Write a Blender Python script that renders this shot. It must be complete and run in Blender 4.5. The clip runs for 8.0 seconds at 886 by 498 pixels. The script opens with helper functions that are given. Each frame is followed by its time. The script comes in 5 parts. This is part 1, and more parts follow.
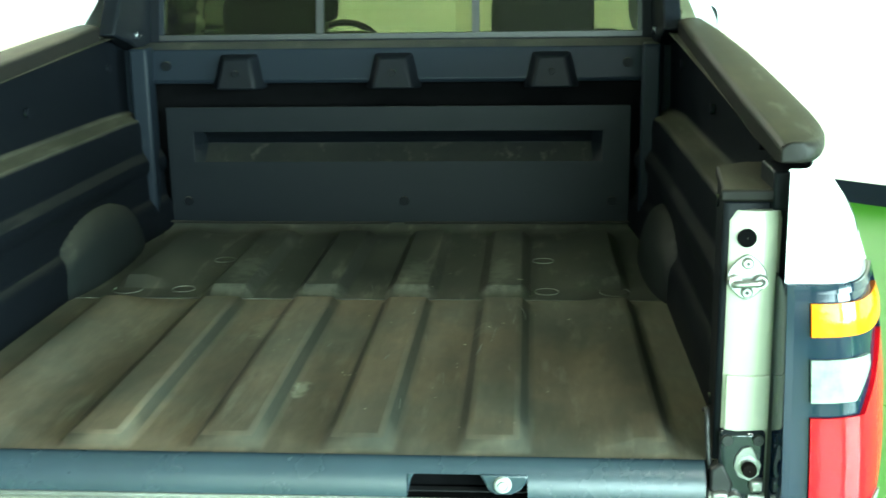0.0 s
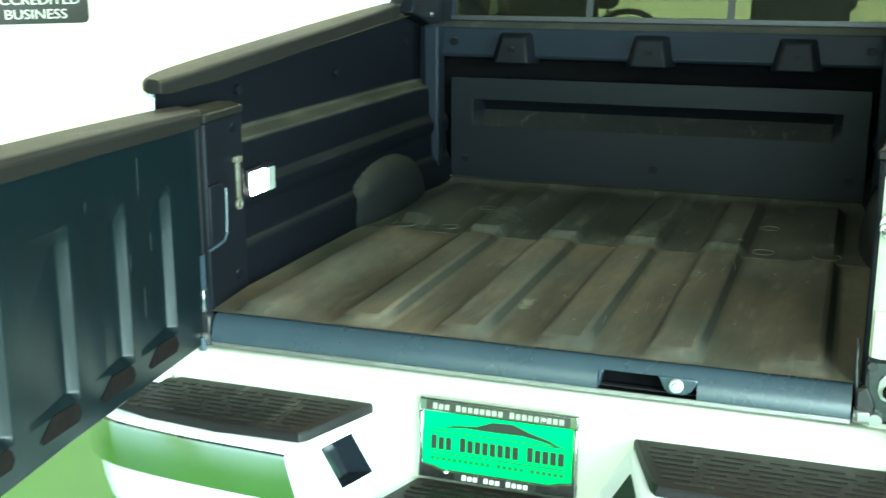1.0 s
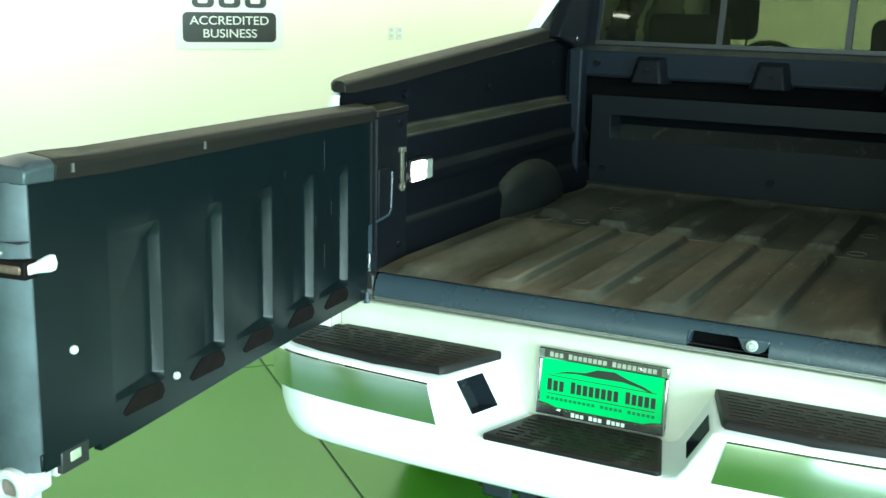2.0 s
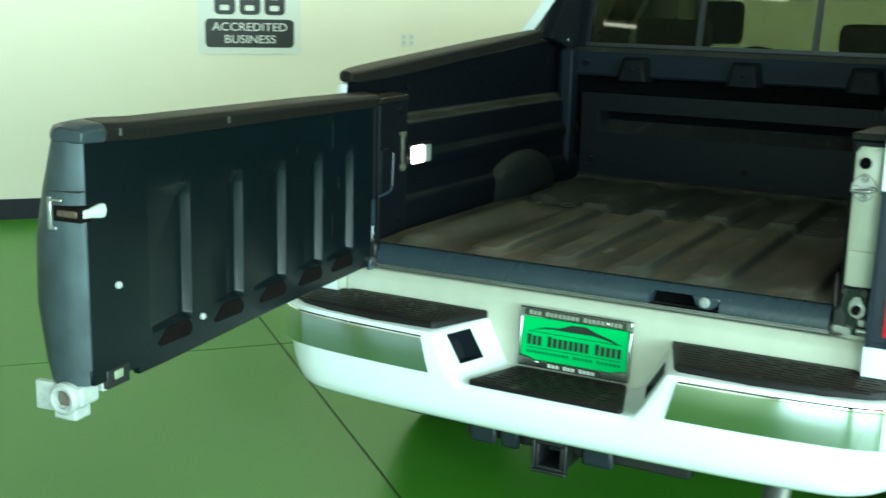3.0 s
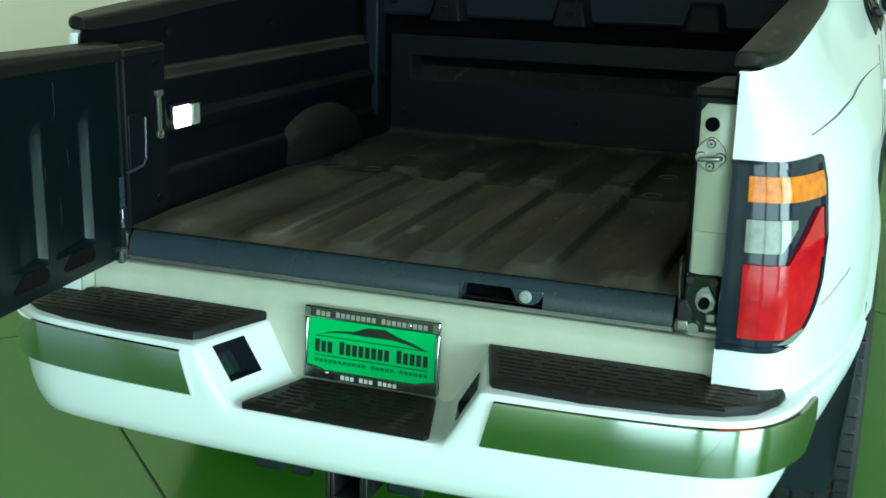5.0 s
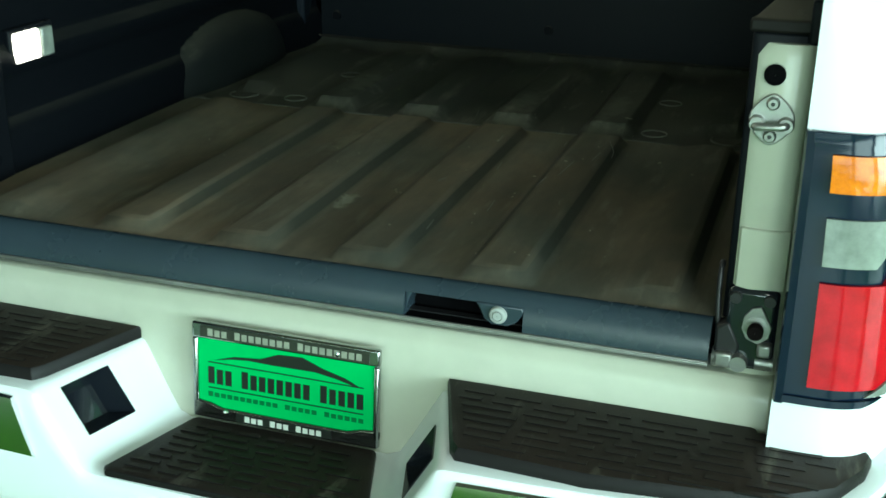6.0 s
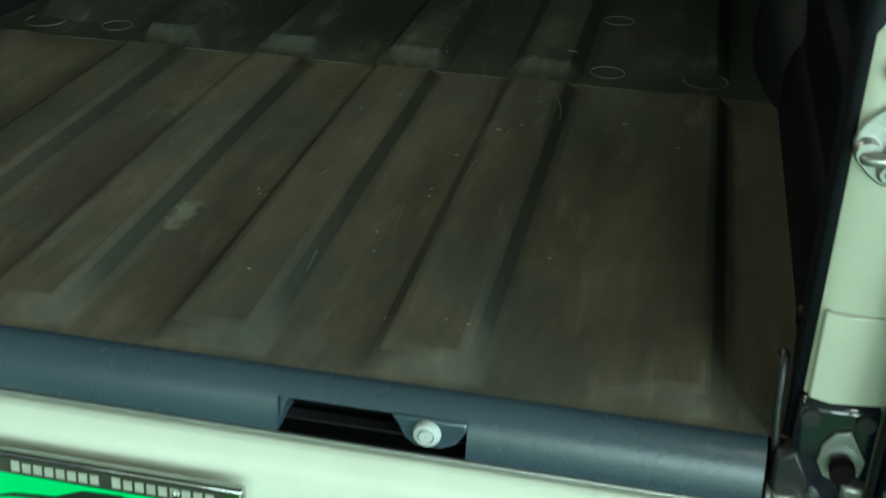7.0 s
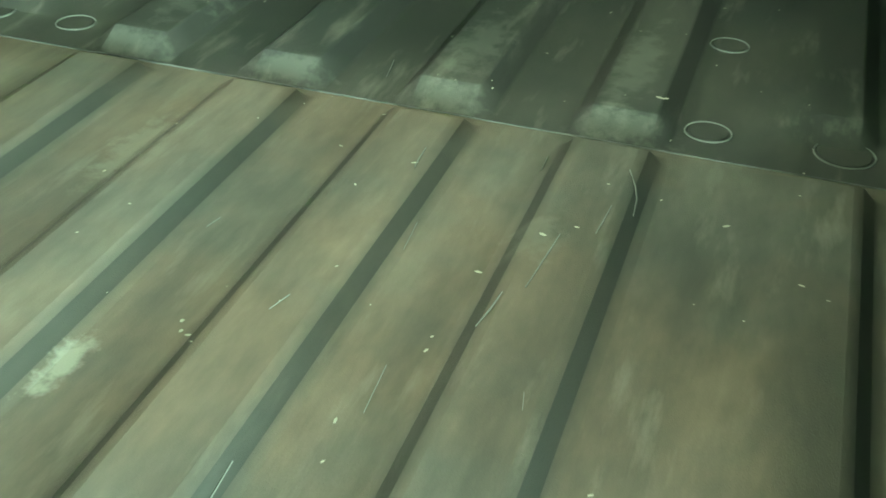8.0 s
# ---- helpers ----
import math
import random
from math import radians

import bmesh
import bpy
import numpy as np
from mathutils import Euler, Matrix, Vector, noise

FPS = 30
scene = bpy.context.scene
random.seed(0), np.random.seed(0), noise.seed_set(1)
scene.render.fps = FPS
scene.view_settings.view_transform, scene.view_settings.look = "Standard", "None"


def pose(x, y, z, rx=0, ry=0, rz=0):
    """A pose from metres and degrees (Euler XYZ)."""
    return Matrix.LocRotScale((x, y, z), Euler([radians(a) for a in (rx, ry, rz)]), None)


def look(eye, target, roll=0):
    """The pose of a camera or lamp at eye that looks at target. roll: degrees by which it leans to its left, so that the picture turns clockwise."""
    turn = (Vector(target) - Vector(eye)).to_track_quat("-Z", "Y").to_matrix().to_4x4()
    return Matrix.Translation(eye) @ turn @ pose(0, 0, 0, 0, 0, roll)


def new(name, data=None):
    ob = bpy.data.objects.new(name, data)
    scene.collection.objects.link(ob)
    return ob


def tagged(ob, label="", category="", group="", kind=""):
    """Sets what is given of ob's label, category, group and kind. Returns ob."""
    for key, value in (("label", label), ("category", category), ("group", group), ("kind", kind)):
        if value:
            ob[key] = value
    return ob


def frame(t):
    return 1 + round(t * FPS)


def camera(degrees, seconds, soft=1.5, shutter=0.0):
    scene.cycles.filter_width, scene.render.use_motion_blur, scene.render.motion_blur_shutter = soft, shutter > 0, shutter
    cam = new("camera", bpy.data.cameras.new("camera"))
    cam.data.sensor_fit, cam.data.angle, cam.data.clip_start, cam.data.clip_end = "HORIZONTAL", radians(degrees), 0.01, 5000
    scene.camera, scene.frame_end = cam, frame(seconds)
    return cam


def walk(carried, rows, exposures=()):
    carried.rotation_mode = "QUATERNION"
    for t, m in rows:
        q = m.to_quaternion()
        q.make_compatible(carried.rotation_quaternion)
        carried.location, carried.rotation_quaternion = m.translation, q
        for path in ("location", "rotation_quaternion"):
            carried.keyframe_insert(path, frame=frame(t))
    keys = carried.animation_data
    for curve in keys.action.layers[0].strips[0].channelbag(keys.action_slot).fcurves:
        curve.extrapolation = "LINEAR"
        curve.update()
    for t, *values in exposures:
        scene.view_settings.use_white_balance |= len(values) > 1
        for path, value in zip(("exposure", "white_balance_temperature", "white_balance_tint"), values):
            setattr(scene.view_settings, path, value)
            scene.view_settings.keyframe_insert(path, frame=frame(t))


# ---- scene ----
cam = camera(41.8, 8.0, shutter=0.25)
PATH = [
    (0, (0.364, -1.601, 1.584), (0.215, 0.334, 1.102), -0.9),
    (0.5, (0.446, -1.795, 1.582), (0.034, 0.106, 1.117), -0.8),
    (1, (0.585, -2.0, 1.575), (-0.063, -0.172, 1.087), -0.0),
    (1.5, (0.717, -2.243, 1.565), (-0.113, -0.485, 1.098), 0.2),
    (1.7, (0.755, -2.34, 1.571), (-0.1, -0.591, 1.115), 0.5),
    (2.8, (1.056, -2.681, 1.564), (0.052, -1.002, 1.148), 2.3),
    (3, (1.07, -2.757, 1.541), (0.141, -1.036, 1.122), 1.4),
    (3.5, (1.093, -2.864, 1.544), (0.371, -1.049, 1.112), 0.7),
    (4, (1.076, -2.779, 1.539), (0.461, -0.926, 1.107), -0.5),
    (4.5, (1.033, -2.489, 1.545), (0.37, -0.654, 1.108), 1.0),
    (5, (0.953, -2.166, 1.527), (0.274, -0.358, 1.007), 1.2),
    (5.2, (0.886, -2.034, 1.533), (0.283, -0.198, 1.018), 0.4),
    (6.3, (0.68, -1.26, 1.5), (0.111, 0.466, 0.665), 0.7),
    (6.5, (0.641, -1.123, 1.479), (0.112, 0.588, 0.588), 0.8),
    (7, (0.507, -0.841, 1.477), (0.15, 0.881, 0.525), 1.4),
    (7.5, (0.487, -0.585, 1.472), (0.06, 1.115, 0.509), 1.1),
    (8, (0.461, -0.334, 1.446), (-0.024, 1.286, 0.377), 2.5),
]
walk(cam, [(t, look(eye, target, roll)) for t, eye, target, roll in PATH],
     [(0.0, 1.57, 6270, -3), (1.0, 1.43, 6220, 3), (1.5, 1.35, 6170, 10), (1.7, 1.1, 6220, 8), (2.8, 0.12, 6170, -3), (4.0, -0.33, 6100, -2), (5.2, -0.45, 6070, -2), (6.5, 0.0, 6420, 2), (7.0, 0.12, 6320, 1), (7.2, 0.7, 6570, -1), (7.5, 2.22, 6620, -12), (8.0, 2.8, 6170, -12)])

# ---------------- camera exposure and light ----------------
TURN = 49.0                                  # the building stands turned to the truck
CU, SU = math.cos(radians(TURN)), math.sin(radians(TURN))


def room(a, b, z=0.0):
    """A place from the building's own axes: a along the badge wall, b away from it."""
    return Vector((a * CU + b * SU, a * SU - b * CU, z))


world = bpy.data.worlds.new("sky")
scene.world = world
world.use_nodes = True
wn = world.node_tree.nodes
sky = wn.new("ShaderNodeTexSky")
sky.sky_type, sky.sun_disc = "NISHITA", False
sky.sun_elevation, sky.sun_rotation = radians(50), radians(150)
world.node_tree.links.new(sky.outputs["Color"], wn["Background"].inputs["Color"])
wn["Background"].inputs["Strength"].default_value = 0.12


def area(name, place, target, wide, high, watts, colour):
    data = bpy.data.lights.new(name, "AREA")
    data.shape, data.size, data.size_y, data.energy, data.color = "RECTANGLE", wide, high, watts, colour
    ob = new(name, data)
    ob.matrix_world = look(place, target)
    return ob


DAY = (0.72, 0.97, 0.98)
for a, watts in ((-6.5, 350), (-2.0, 370), (2.5, 950)):
    area("window_daylight", room(a, 7.9, 1.75), room(a, 0.0, 1.2), 3.8, 2.7, watts, DAY)
# weak fill through supposed openings in the unseen south wall
for b in (-2.5, 2.0):
    area("window_daylight", room(-8.9, b, 1.75), room(0.0, b, 1.0), 3.8, 2.7, 40, DAY)
# unseen ceiling panels added as fill for bed floor and badge wall: middle of each, along the badge wall's direction
REAR_FILLS = ((2.1, -3.3), (3.3, -4.7))
WALL_FILLS = tuple(tuple(room(a, -4.5)[:2]) for a in (-2.6, 0.6, 3.8))
for row, watts, tint in ((REAR_FILLS, 44, (0.95, 1.0, 0.92)), (WALL_FILLS, 34, (1.0, 0.98, 0.86))):
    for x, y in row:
        lamp_ob = area("ceiling_fill", (x, y, 4.02), (x, y, 0.0), 1.2, 0.28, watts, tint)
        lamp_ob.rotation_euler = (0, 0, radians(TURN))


# ---------------- materials ----------------
def mat(name, colour, rough=0.5, metal=0.0, vary=0.12, scale=6.0, grain=0.0, grain_scale=300.0, coat=0.0, spec=0.5, second=None, glow=0.0):
    """A surface with blotches of two sizes, fine relief and roughness that varies a little."""
    m = bpy.data.materials.new(name)
    m.use_nodes = True
    nt = m.node_tree
    p = nt.nodes["Principled BSDF"]
    link = nt.links.new
    p.inputs["Metallic"].default_value = metal
    p.inputs["Coat Weight"].default_value = coat
    p.inputs["Coat Roughness"].default_value = 0.05
    p.inputs["Specular IOR Level"].default_value = spec
    tc = nt.nodes.new("ShaderNodeTexCoord")
    geo = nt.nodes.new("ShaderNodeNewGeometry")
    big = nt.nodes.new("ShaderNodeTexNoise")
    big.inputs["Scale"].default_value, big.inputs["Detail"].default_value, big.inputs["Roughness"].default_value = scale, 5.0, 0.6
    link(geo.outputs["Position"], big.inputs["Vector"])
    ramp = nt.nodes.new("ShaderNodeMapRange")
    ramp.inputs["From Min"].default_value, ramp.inputs["From Max"].default_value = 0.3, 0.7
    link(big.outputs["Fac"], ramp.inputs["Value"])
    mix = nt.nodes.new("ShaderNodeMix")
    mix.data_type = "RGBA"
    other = second or tuple(c * (1 - vary) for c in colour)
    mix.inputs[6].default_value, mix.inputs[7].default_value = (*colour, 1), (*other, 1)
    link(ramp.outputs["Result"], mix.inputs["Factor"])
    link(mix.outputs[2], p.inputs["Base Color"])
    small = nt.nodes.new("ShaderNodeTexNoise")
    small.inputs["Scale"].default_value, small.inputs["Detail"].default_value = grain_scale, 3.0
    link(geo.outputs["Position"], small.inputs["Vector"])
    rr = nt.nodes.new("ShaderNodeMapRange")
    rr.inputs["To Min"].default_value, rr.inputs["To Max"].default_value = max(0.02, rough * 0.8), min(1.0, rough * 1.2)
    link(big.outputs["Fac"], rr.inputs["Value"])
    link(rr.outputs["Result"], p.inputs["Roughness"])
    if grain:
        bump = nt.nodes.new("ShaderNodeBump")
        bump.inputs["Strength"].default_value, bump.inputs["Distance"].default_value = grain, 0.002
        link(small.outputs["Fac"], bump.inputs["Height"])
        link(bump.outputs["Normal"], p.inputs["Normal"])
    if glow:
        p.inputs["Emission Color"].default_value, p.inputs["Emission Strength"].default_value = (*colour, 1), glow
    return m


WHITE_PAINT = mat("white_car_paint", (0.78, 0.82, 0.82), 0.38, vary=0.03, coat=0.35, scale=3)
# darker and creamier than WHITE_PAINT; on jambs, fascia and corner returns
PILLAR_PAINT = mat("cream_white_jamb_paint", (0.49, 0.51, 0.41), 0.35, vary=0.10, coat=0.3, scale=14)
TRIM = mat("dark_grey_trim", (0.0050, 0.0062, 0.0085), 0.48, spec=0.10, vary=0.25, scale=6, grain=0.15, grain_scale=500)
SILL = mat("blue_grey_sill_trim", (0.028, 0.044, 0.057), 0.27, spec=0.6, vary=0.2, scale=5, grain=0.12, grain_scale=500)
PLATE_CHROME = mat("worn_chrome", (0.42, 0.43, 0.42), 0.16, metal=1.0, vary=0.2, scale=60)
GATE = mat("blue_black_gate_plastic", (0.0026, 0.0062, 0.0078), 0.30, spec=0.22, vary=0.2, scale=5, grain=0.1, grain_scale=500)
CHROME = mat("chrome", (0.75, 0.76, 0.76), 0.06, metal=1.0, vary=0.05)
STEEL = mat("dull_steel", (0.42, 0.42, 0.40), 0.38, metal=0.9, vary=0.25, scale=40, grain=0.1)
RUBBER = mat("tyre_rubber", (0.020, 0.022, 0.025), 0.7, vary=0.3, scale=20, grain=0.3)
FLAP = mat("slate_black_flap_plastic", (0.016, 0.022, 0.030), 0.30, vary=0.3, scale=12, grain=0.08)
BLACK = mat("black_plastic", (0.012, 0.012, 0.013), 0.45, vary=0.3, grain=0.1)
LINE_GREY = mat("shaded_line_grey", (0.10, 0.11, 0.10), 0.6)
# near-black that paints the shade inside gaps, pocket and hole
SHADE_BLACK = mat("shade_black", (0.0025, 0.0025, 0.003), 0.95, vary=0.3, spec=0.05, scale=40)
GLOSS = mat("black_gloss", (0.010, 0.013, 0.018), 0.12, vary=0.2, coat=0.5)
LAMP_HOUSE = mat("navy_black_lamp_housing", (0.004, 0.011, 0.026), 0.10, vary=0.2, spec=0.35)
# barely reflects; the mirror's dark reflection is put into the colour
MIRROR = mat("painted_dark_mirror", (0.008, 0.010, 0.010), 0.25, vary=0.2, spec=0.04)
AMBER = mat("amber_lens", (0.78, 0.22, 0.005), 0.09, second=(0.52, 0.115, 0.003), scale=60, coat=0.0, spec=0.3, grain=0.16, grain_scale=60)
RED = mat("red_lens", (0.52, 0.003, 0.012), 0.09, second=(0.34, 0.002, 0.008), scale=40, coat=0.0, spec=0.3, grain=0.12, grain_scale=50)
CLEAR = mat("clear_lens", (0.24, 0.27, 0.235), 0.14, vary=0.45, scale=30, coat=0.3, spec=0.35, grain=0.15, grain_scale=60)
WALL = mat("cream_wall_paint", (0.88, 0.83, 0.68), 0.6, vary=0.05, scale=0.8, grain=0.08, grain_scale=150)
GREEN = mat("green_epoxy_floor", (0.044, 0.180, 0.010), 0.32, scale=0.9, second=(0.058, 0.205, 0.014), grain=0.04, grain_scale=60, coat=0.05, spec=0.24)
JOINT = mat("dark_floor_joint", (0.010, 0.035, 0.008), 0.6, vary=0.3, scale=9)
BASE = mat("black_baseboard_vinyl", (0.006, 0.008, 0.016), 0.35, vary=0.3, spec=0.2)
CEIL = mat("dark_ceiling_paint", (0.13, 0.115, 0.09), 0.8, vary=0.06)
PLATE_GREEN = mat("green_plate_paint", (0.0, 0.46, 0.10), 0.35, vary=0.08, scale=30)
INK = mat("black_ink", (0.008, 0.012, 0.008), 0.4)
BAND = mat("olive_black_band", (0.030, 0.034, 0.024), 0.35, vary=0.3, scale=60)
DIM_INK = mat("dull_raised_print", (0.30, 0.32, 0.25), 0.4, vary=0.3, scale=80)
LIGHT_INK = mat("pale_print", (0.62, 0.66, 0.58), 0.4, vary=0.1)
SIGN = mat("white_sign_vinyl", (0.78, 0.79, 0.74), 0.4, vary=0.03)
SIGN_DARK = mat("charcoal_sign_print", (0.022, 0.024, 0.022), 0.4, vary=0.15)
SEAT = mat("brown_grey_seat_cloth", (0.034, 0.030, 0.024), 0.85, vary=0.2, scale=20, grain=0.3)
# brown taken near black: shade inside slots and latch mouth is in the colour
RUST_SHADE = mat("rusty_brown_shade", (0.006, 0.0042, 0.004), 0.8, vary=0.4, scale=40, spec=0.08)
LAMP_ON = mat("lit_bed_lamp", (1.0, 0.93, 0.82), 0.3, glow=6.0)
TUBE = mat("lit_tube", (1.0, 0.97, 0.85), 0.4, glow=9.0)


def dusty(name, bare, dust, rough, amount, patches=0.5, spots=(), from_z=0.90, spec=0.28):
    """Bare plastic with dust that lies on what faces up, in patches, and pale spots (smears, lit rib ends) at the given
    places.
    """
    m = bpy.data.materials.new(name)
    m.use_nodes = True
    nt = m.node_tree
    link = nt.links.new
    p = nt.nodes["Principled BSDF"]
    p.inputs["Specular IOR Level"].default_value = spec
    geo = nt.nodes.new("ShaderNodeNewGeometry")

    def noise_at(scale, detail, stretch=None):
        n = nt.nodes.new("ShaderNodeTexNoise")
        n.inputs["Scale"].default_value, n.inputs["Detail"].default_value, n.inputs["Roughness"].default_value = scale, detail, 0.62
        if stretch:
            mul = nt.nodes.new("ShaderNodeVectorMath")
            mul.operation = "MULTIPLY"
            mul.inputs[1].default_value = stretch
            link(geo.outputs["Position"], mul.inputs[0])
            link(mul.outputs[0], n.inputs["Vector"])
        else:
            link(geo.outputs["Position"], n.inputs["Vector"])
        return n.outputs["Fac"]

    def span(value, a, b, c=0.0, d=1.0):
        r = nt.nodes.new("ShaderNodeMapRange")
        r.inputs["From Min"].default_value, r.inputs["From Max"].default_value = a, b
        r.inputs["To Min"].default_value, r.inputs["To Max"].default_value = c, d
        link(value, r.inputs["Value"])
        return r.outputs["Result"]

    def maths(op, a, b):
        q = nt.nodes.new("ShaderNodeMath")
        q.operation = op
        for k, v in enumerate((a, b)):
            if isinstance(v, (int, float)):
                q.inputs[k].default_value = v
            else:
                link(v, q.inputs[k])
        return q.outputs[0]

    def blend(f, a, b):
        q = nt.nodes.new("ShaderNodeMix")
        q.data_type = "RGBA"
        link(f, q.inputs["Factor"])
        for k, v in ((6, a), (7, b)):
            if isinstance(v, tuple):
                q.inputs[k].default_value = (*v, 1)
            else:
                link(v, q.inputs[k])
        return q.outputs[2]
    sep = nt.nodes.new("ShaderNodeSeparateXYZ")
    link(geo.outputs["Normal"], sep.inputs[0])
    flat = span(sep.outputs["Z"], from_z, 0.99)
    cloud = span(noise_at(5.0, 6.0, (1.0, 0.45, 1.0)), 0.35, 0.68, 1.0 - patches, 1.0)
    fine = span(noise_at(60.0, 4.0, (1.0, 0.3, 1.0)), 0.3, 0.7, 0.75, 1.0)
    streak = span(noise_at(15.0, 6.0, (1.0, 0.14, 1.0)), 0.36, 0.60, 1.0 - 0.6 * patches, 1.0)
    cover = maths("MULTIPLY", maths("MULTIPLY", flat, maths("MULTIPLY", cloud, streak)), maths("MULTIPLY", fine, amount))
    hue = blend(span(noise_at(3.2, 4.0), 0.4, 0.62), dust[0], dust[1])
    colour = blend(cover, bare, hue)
    # pale scuffs, drawn out along the bed
    scuff = span(noise_at(22.0, 6.0, (1.0, 0.18, 1.0)), 0.57, 0.75, 0.0, 0.50)
    colour = blend(maths("MULTIPLY", scuff, flat), colour, (0.20, 0.19, 0.145))
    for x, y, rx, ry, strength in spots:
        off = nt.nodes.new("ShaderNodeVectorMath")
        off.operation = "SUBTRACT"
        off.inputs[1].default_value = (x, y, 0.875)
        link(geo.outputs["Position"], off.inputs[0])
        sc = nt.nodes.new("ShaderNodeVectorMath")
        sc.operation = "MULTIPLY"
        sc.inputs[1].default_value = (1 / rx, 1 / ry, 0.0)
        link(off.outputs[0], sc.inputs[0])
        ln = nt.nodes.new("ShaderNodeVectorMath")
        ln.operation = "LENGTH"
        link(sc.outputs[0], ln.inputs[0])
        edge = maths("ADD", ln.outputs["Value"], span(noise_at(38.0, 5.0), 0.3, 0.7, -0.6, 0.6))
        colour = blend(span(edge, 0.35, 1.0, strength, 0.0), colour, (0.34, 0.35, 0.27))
    link(colour, p.inputs["Base Color"])
    link(span(cover, 0.0, 1.0, rough * 0.8, min(1.0, rough * 1.25)), p.inputs["Roughness"])
    bump = nt.nodes.new("ShaderNodeBump")
    bump.inputs["Strength"].default_value, bump.inputs["Distance"].default_value = 0.25, 0.002
    link(noise_at(650.0, 2.0), bump.inputs["Height"])
    link(bump.outputs["Normal"], p.inputs["Normal"])
    return m


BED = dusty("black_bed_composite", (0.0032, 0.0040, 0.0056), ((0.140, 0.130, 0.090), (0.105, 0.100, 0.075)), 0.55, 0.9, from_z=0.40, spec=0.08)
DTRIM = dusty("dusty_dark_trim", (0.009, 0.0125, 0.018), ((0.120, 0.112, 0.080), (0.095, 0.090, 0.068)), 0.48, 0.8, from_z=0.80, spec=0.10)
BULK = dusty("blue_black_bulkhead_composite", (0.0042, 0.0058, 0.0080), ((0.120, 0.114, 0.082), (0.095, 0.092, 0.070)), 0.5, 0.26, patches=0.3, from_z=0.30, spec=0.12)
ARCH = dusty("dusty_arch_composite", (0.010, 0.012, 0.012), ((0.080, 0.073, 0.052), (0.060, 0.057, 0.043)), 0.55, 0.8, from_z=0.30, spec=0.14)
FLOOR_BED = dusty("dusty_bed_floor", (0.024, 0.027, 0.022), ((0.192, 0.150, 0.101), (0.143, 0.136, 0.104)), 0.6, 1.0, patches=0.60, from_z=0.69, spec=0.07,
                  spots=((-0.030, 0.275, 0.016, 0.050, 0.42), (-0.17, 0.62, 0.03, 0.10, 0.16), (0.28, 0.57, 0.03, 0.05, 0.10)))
# the four spots at y 0.849 paint in light on the rib ends' rear slopes
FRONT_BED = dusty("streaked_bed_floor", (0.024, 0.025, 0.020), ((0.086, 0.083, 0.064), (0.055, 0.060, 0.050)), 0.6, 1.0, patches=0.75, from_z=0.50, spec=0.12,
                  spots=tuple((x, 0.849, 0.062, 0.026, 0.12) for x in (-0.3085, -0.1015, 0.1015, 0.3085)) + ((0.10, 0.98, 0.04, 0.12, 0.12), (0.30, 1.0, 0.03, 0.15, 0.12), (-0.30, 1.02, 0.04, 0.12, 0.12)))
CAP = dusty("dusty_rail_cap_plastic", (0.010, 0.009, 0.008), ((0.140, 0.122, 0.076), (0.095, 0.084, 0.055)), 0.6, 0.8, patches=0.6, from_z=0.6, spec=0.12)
FAINT = mat("faint_scratch", (0.045, 0.055, 0.058), 0.6, vary=0.5, scale=60)
SEAL_DUST = mat("dusty_seal", (0.085, 0.088, 0.072), 0.7, vary=0.7, scale=25)
RING = mat("pale_dust_ring", (0.15, 0.155, 0.125), 0.7, vary=0.6, scale=30)
PAD = dusty("brown_black_step_rubber", (0.009, 0.008, 0.008), ((0.034, 0.024, 0.017), (0.022, 0.017, 0.013)), 0.5, 0.85, patches=0.35, from_z=0.8, spec=0.16)


def glass_mat(name, tint, rough=0.02, most=0.6):
    m = bpy.data.materials.new(name)
    m.use_nodes = True
    nt = m.node_tree
    out = nt.nodes["Material Output"]
    nt.nodes.remove(nt.nodes["Principled BSDF"])
    see, shine, mix, fres = (nt.nodes.new(k) for k in ("ShaderNodeBsdfTransparent", "ShaderNodeBsdfGlossy", "ShaderNodeMixShader", "ShaderNodeLayerWeight"))
    see.inputs["Color"].default_value = (*tint, 1)
    shine.inputs["Roughness"].default_value = rough
    fres.inputs["Blend"].default_value = 0.2
    gloss = nt.nodes.new("ShaderNodeMapRange")
    gloss.inputs["To Min"].default_value, gloss.inputs["To Max"].default_value = 0.035, most
    nt.links.new(fres.outputs["Facing"], gloss.inputs["Value"])
    nt.links.new(gloss.outputs["Result"], mix.inputs["Fac"])
    nt.links.new(see.outputs[0], mix.inputs[1])
    nt.links.new(shine.outputs[0], mix.inputs[2])
    nt.links.new(mix.outputs[0], out.inputs["Surface"])
    return m


TINTED = glass_mat("tinted_glass", (0.46, 0.47, 0.36))
DOOR_GLASS = glass_mat("dark_door_glass", (0.16, 0.19, 0.16), most=0.28)
PANE = glass_mat("clear_glass", (0.9, 0.95, 0.9))


# ---------------- mesh helpers ----------------
def thicken(bm, d):
    """Gives an open skin a back and rims."""
    bm.normal_update()
    faces, rims = list(bm.faces), [e for e in bm.edges if e.is_boundary]
    back = {v: bm.verts.new(v.co - v.normal * d) for v in list(bm.verts)}
    for e in rims:
        a, b = e.verts
        loop = e.link_loops[0]
        if loop.vert is not a:
            a, b = b, a
        bm.faces.new((b, a, back[a], back[b]))
    for f in faces:
        bm.faces.new([back[v] for v in reversed(f.verts)])


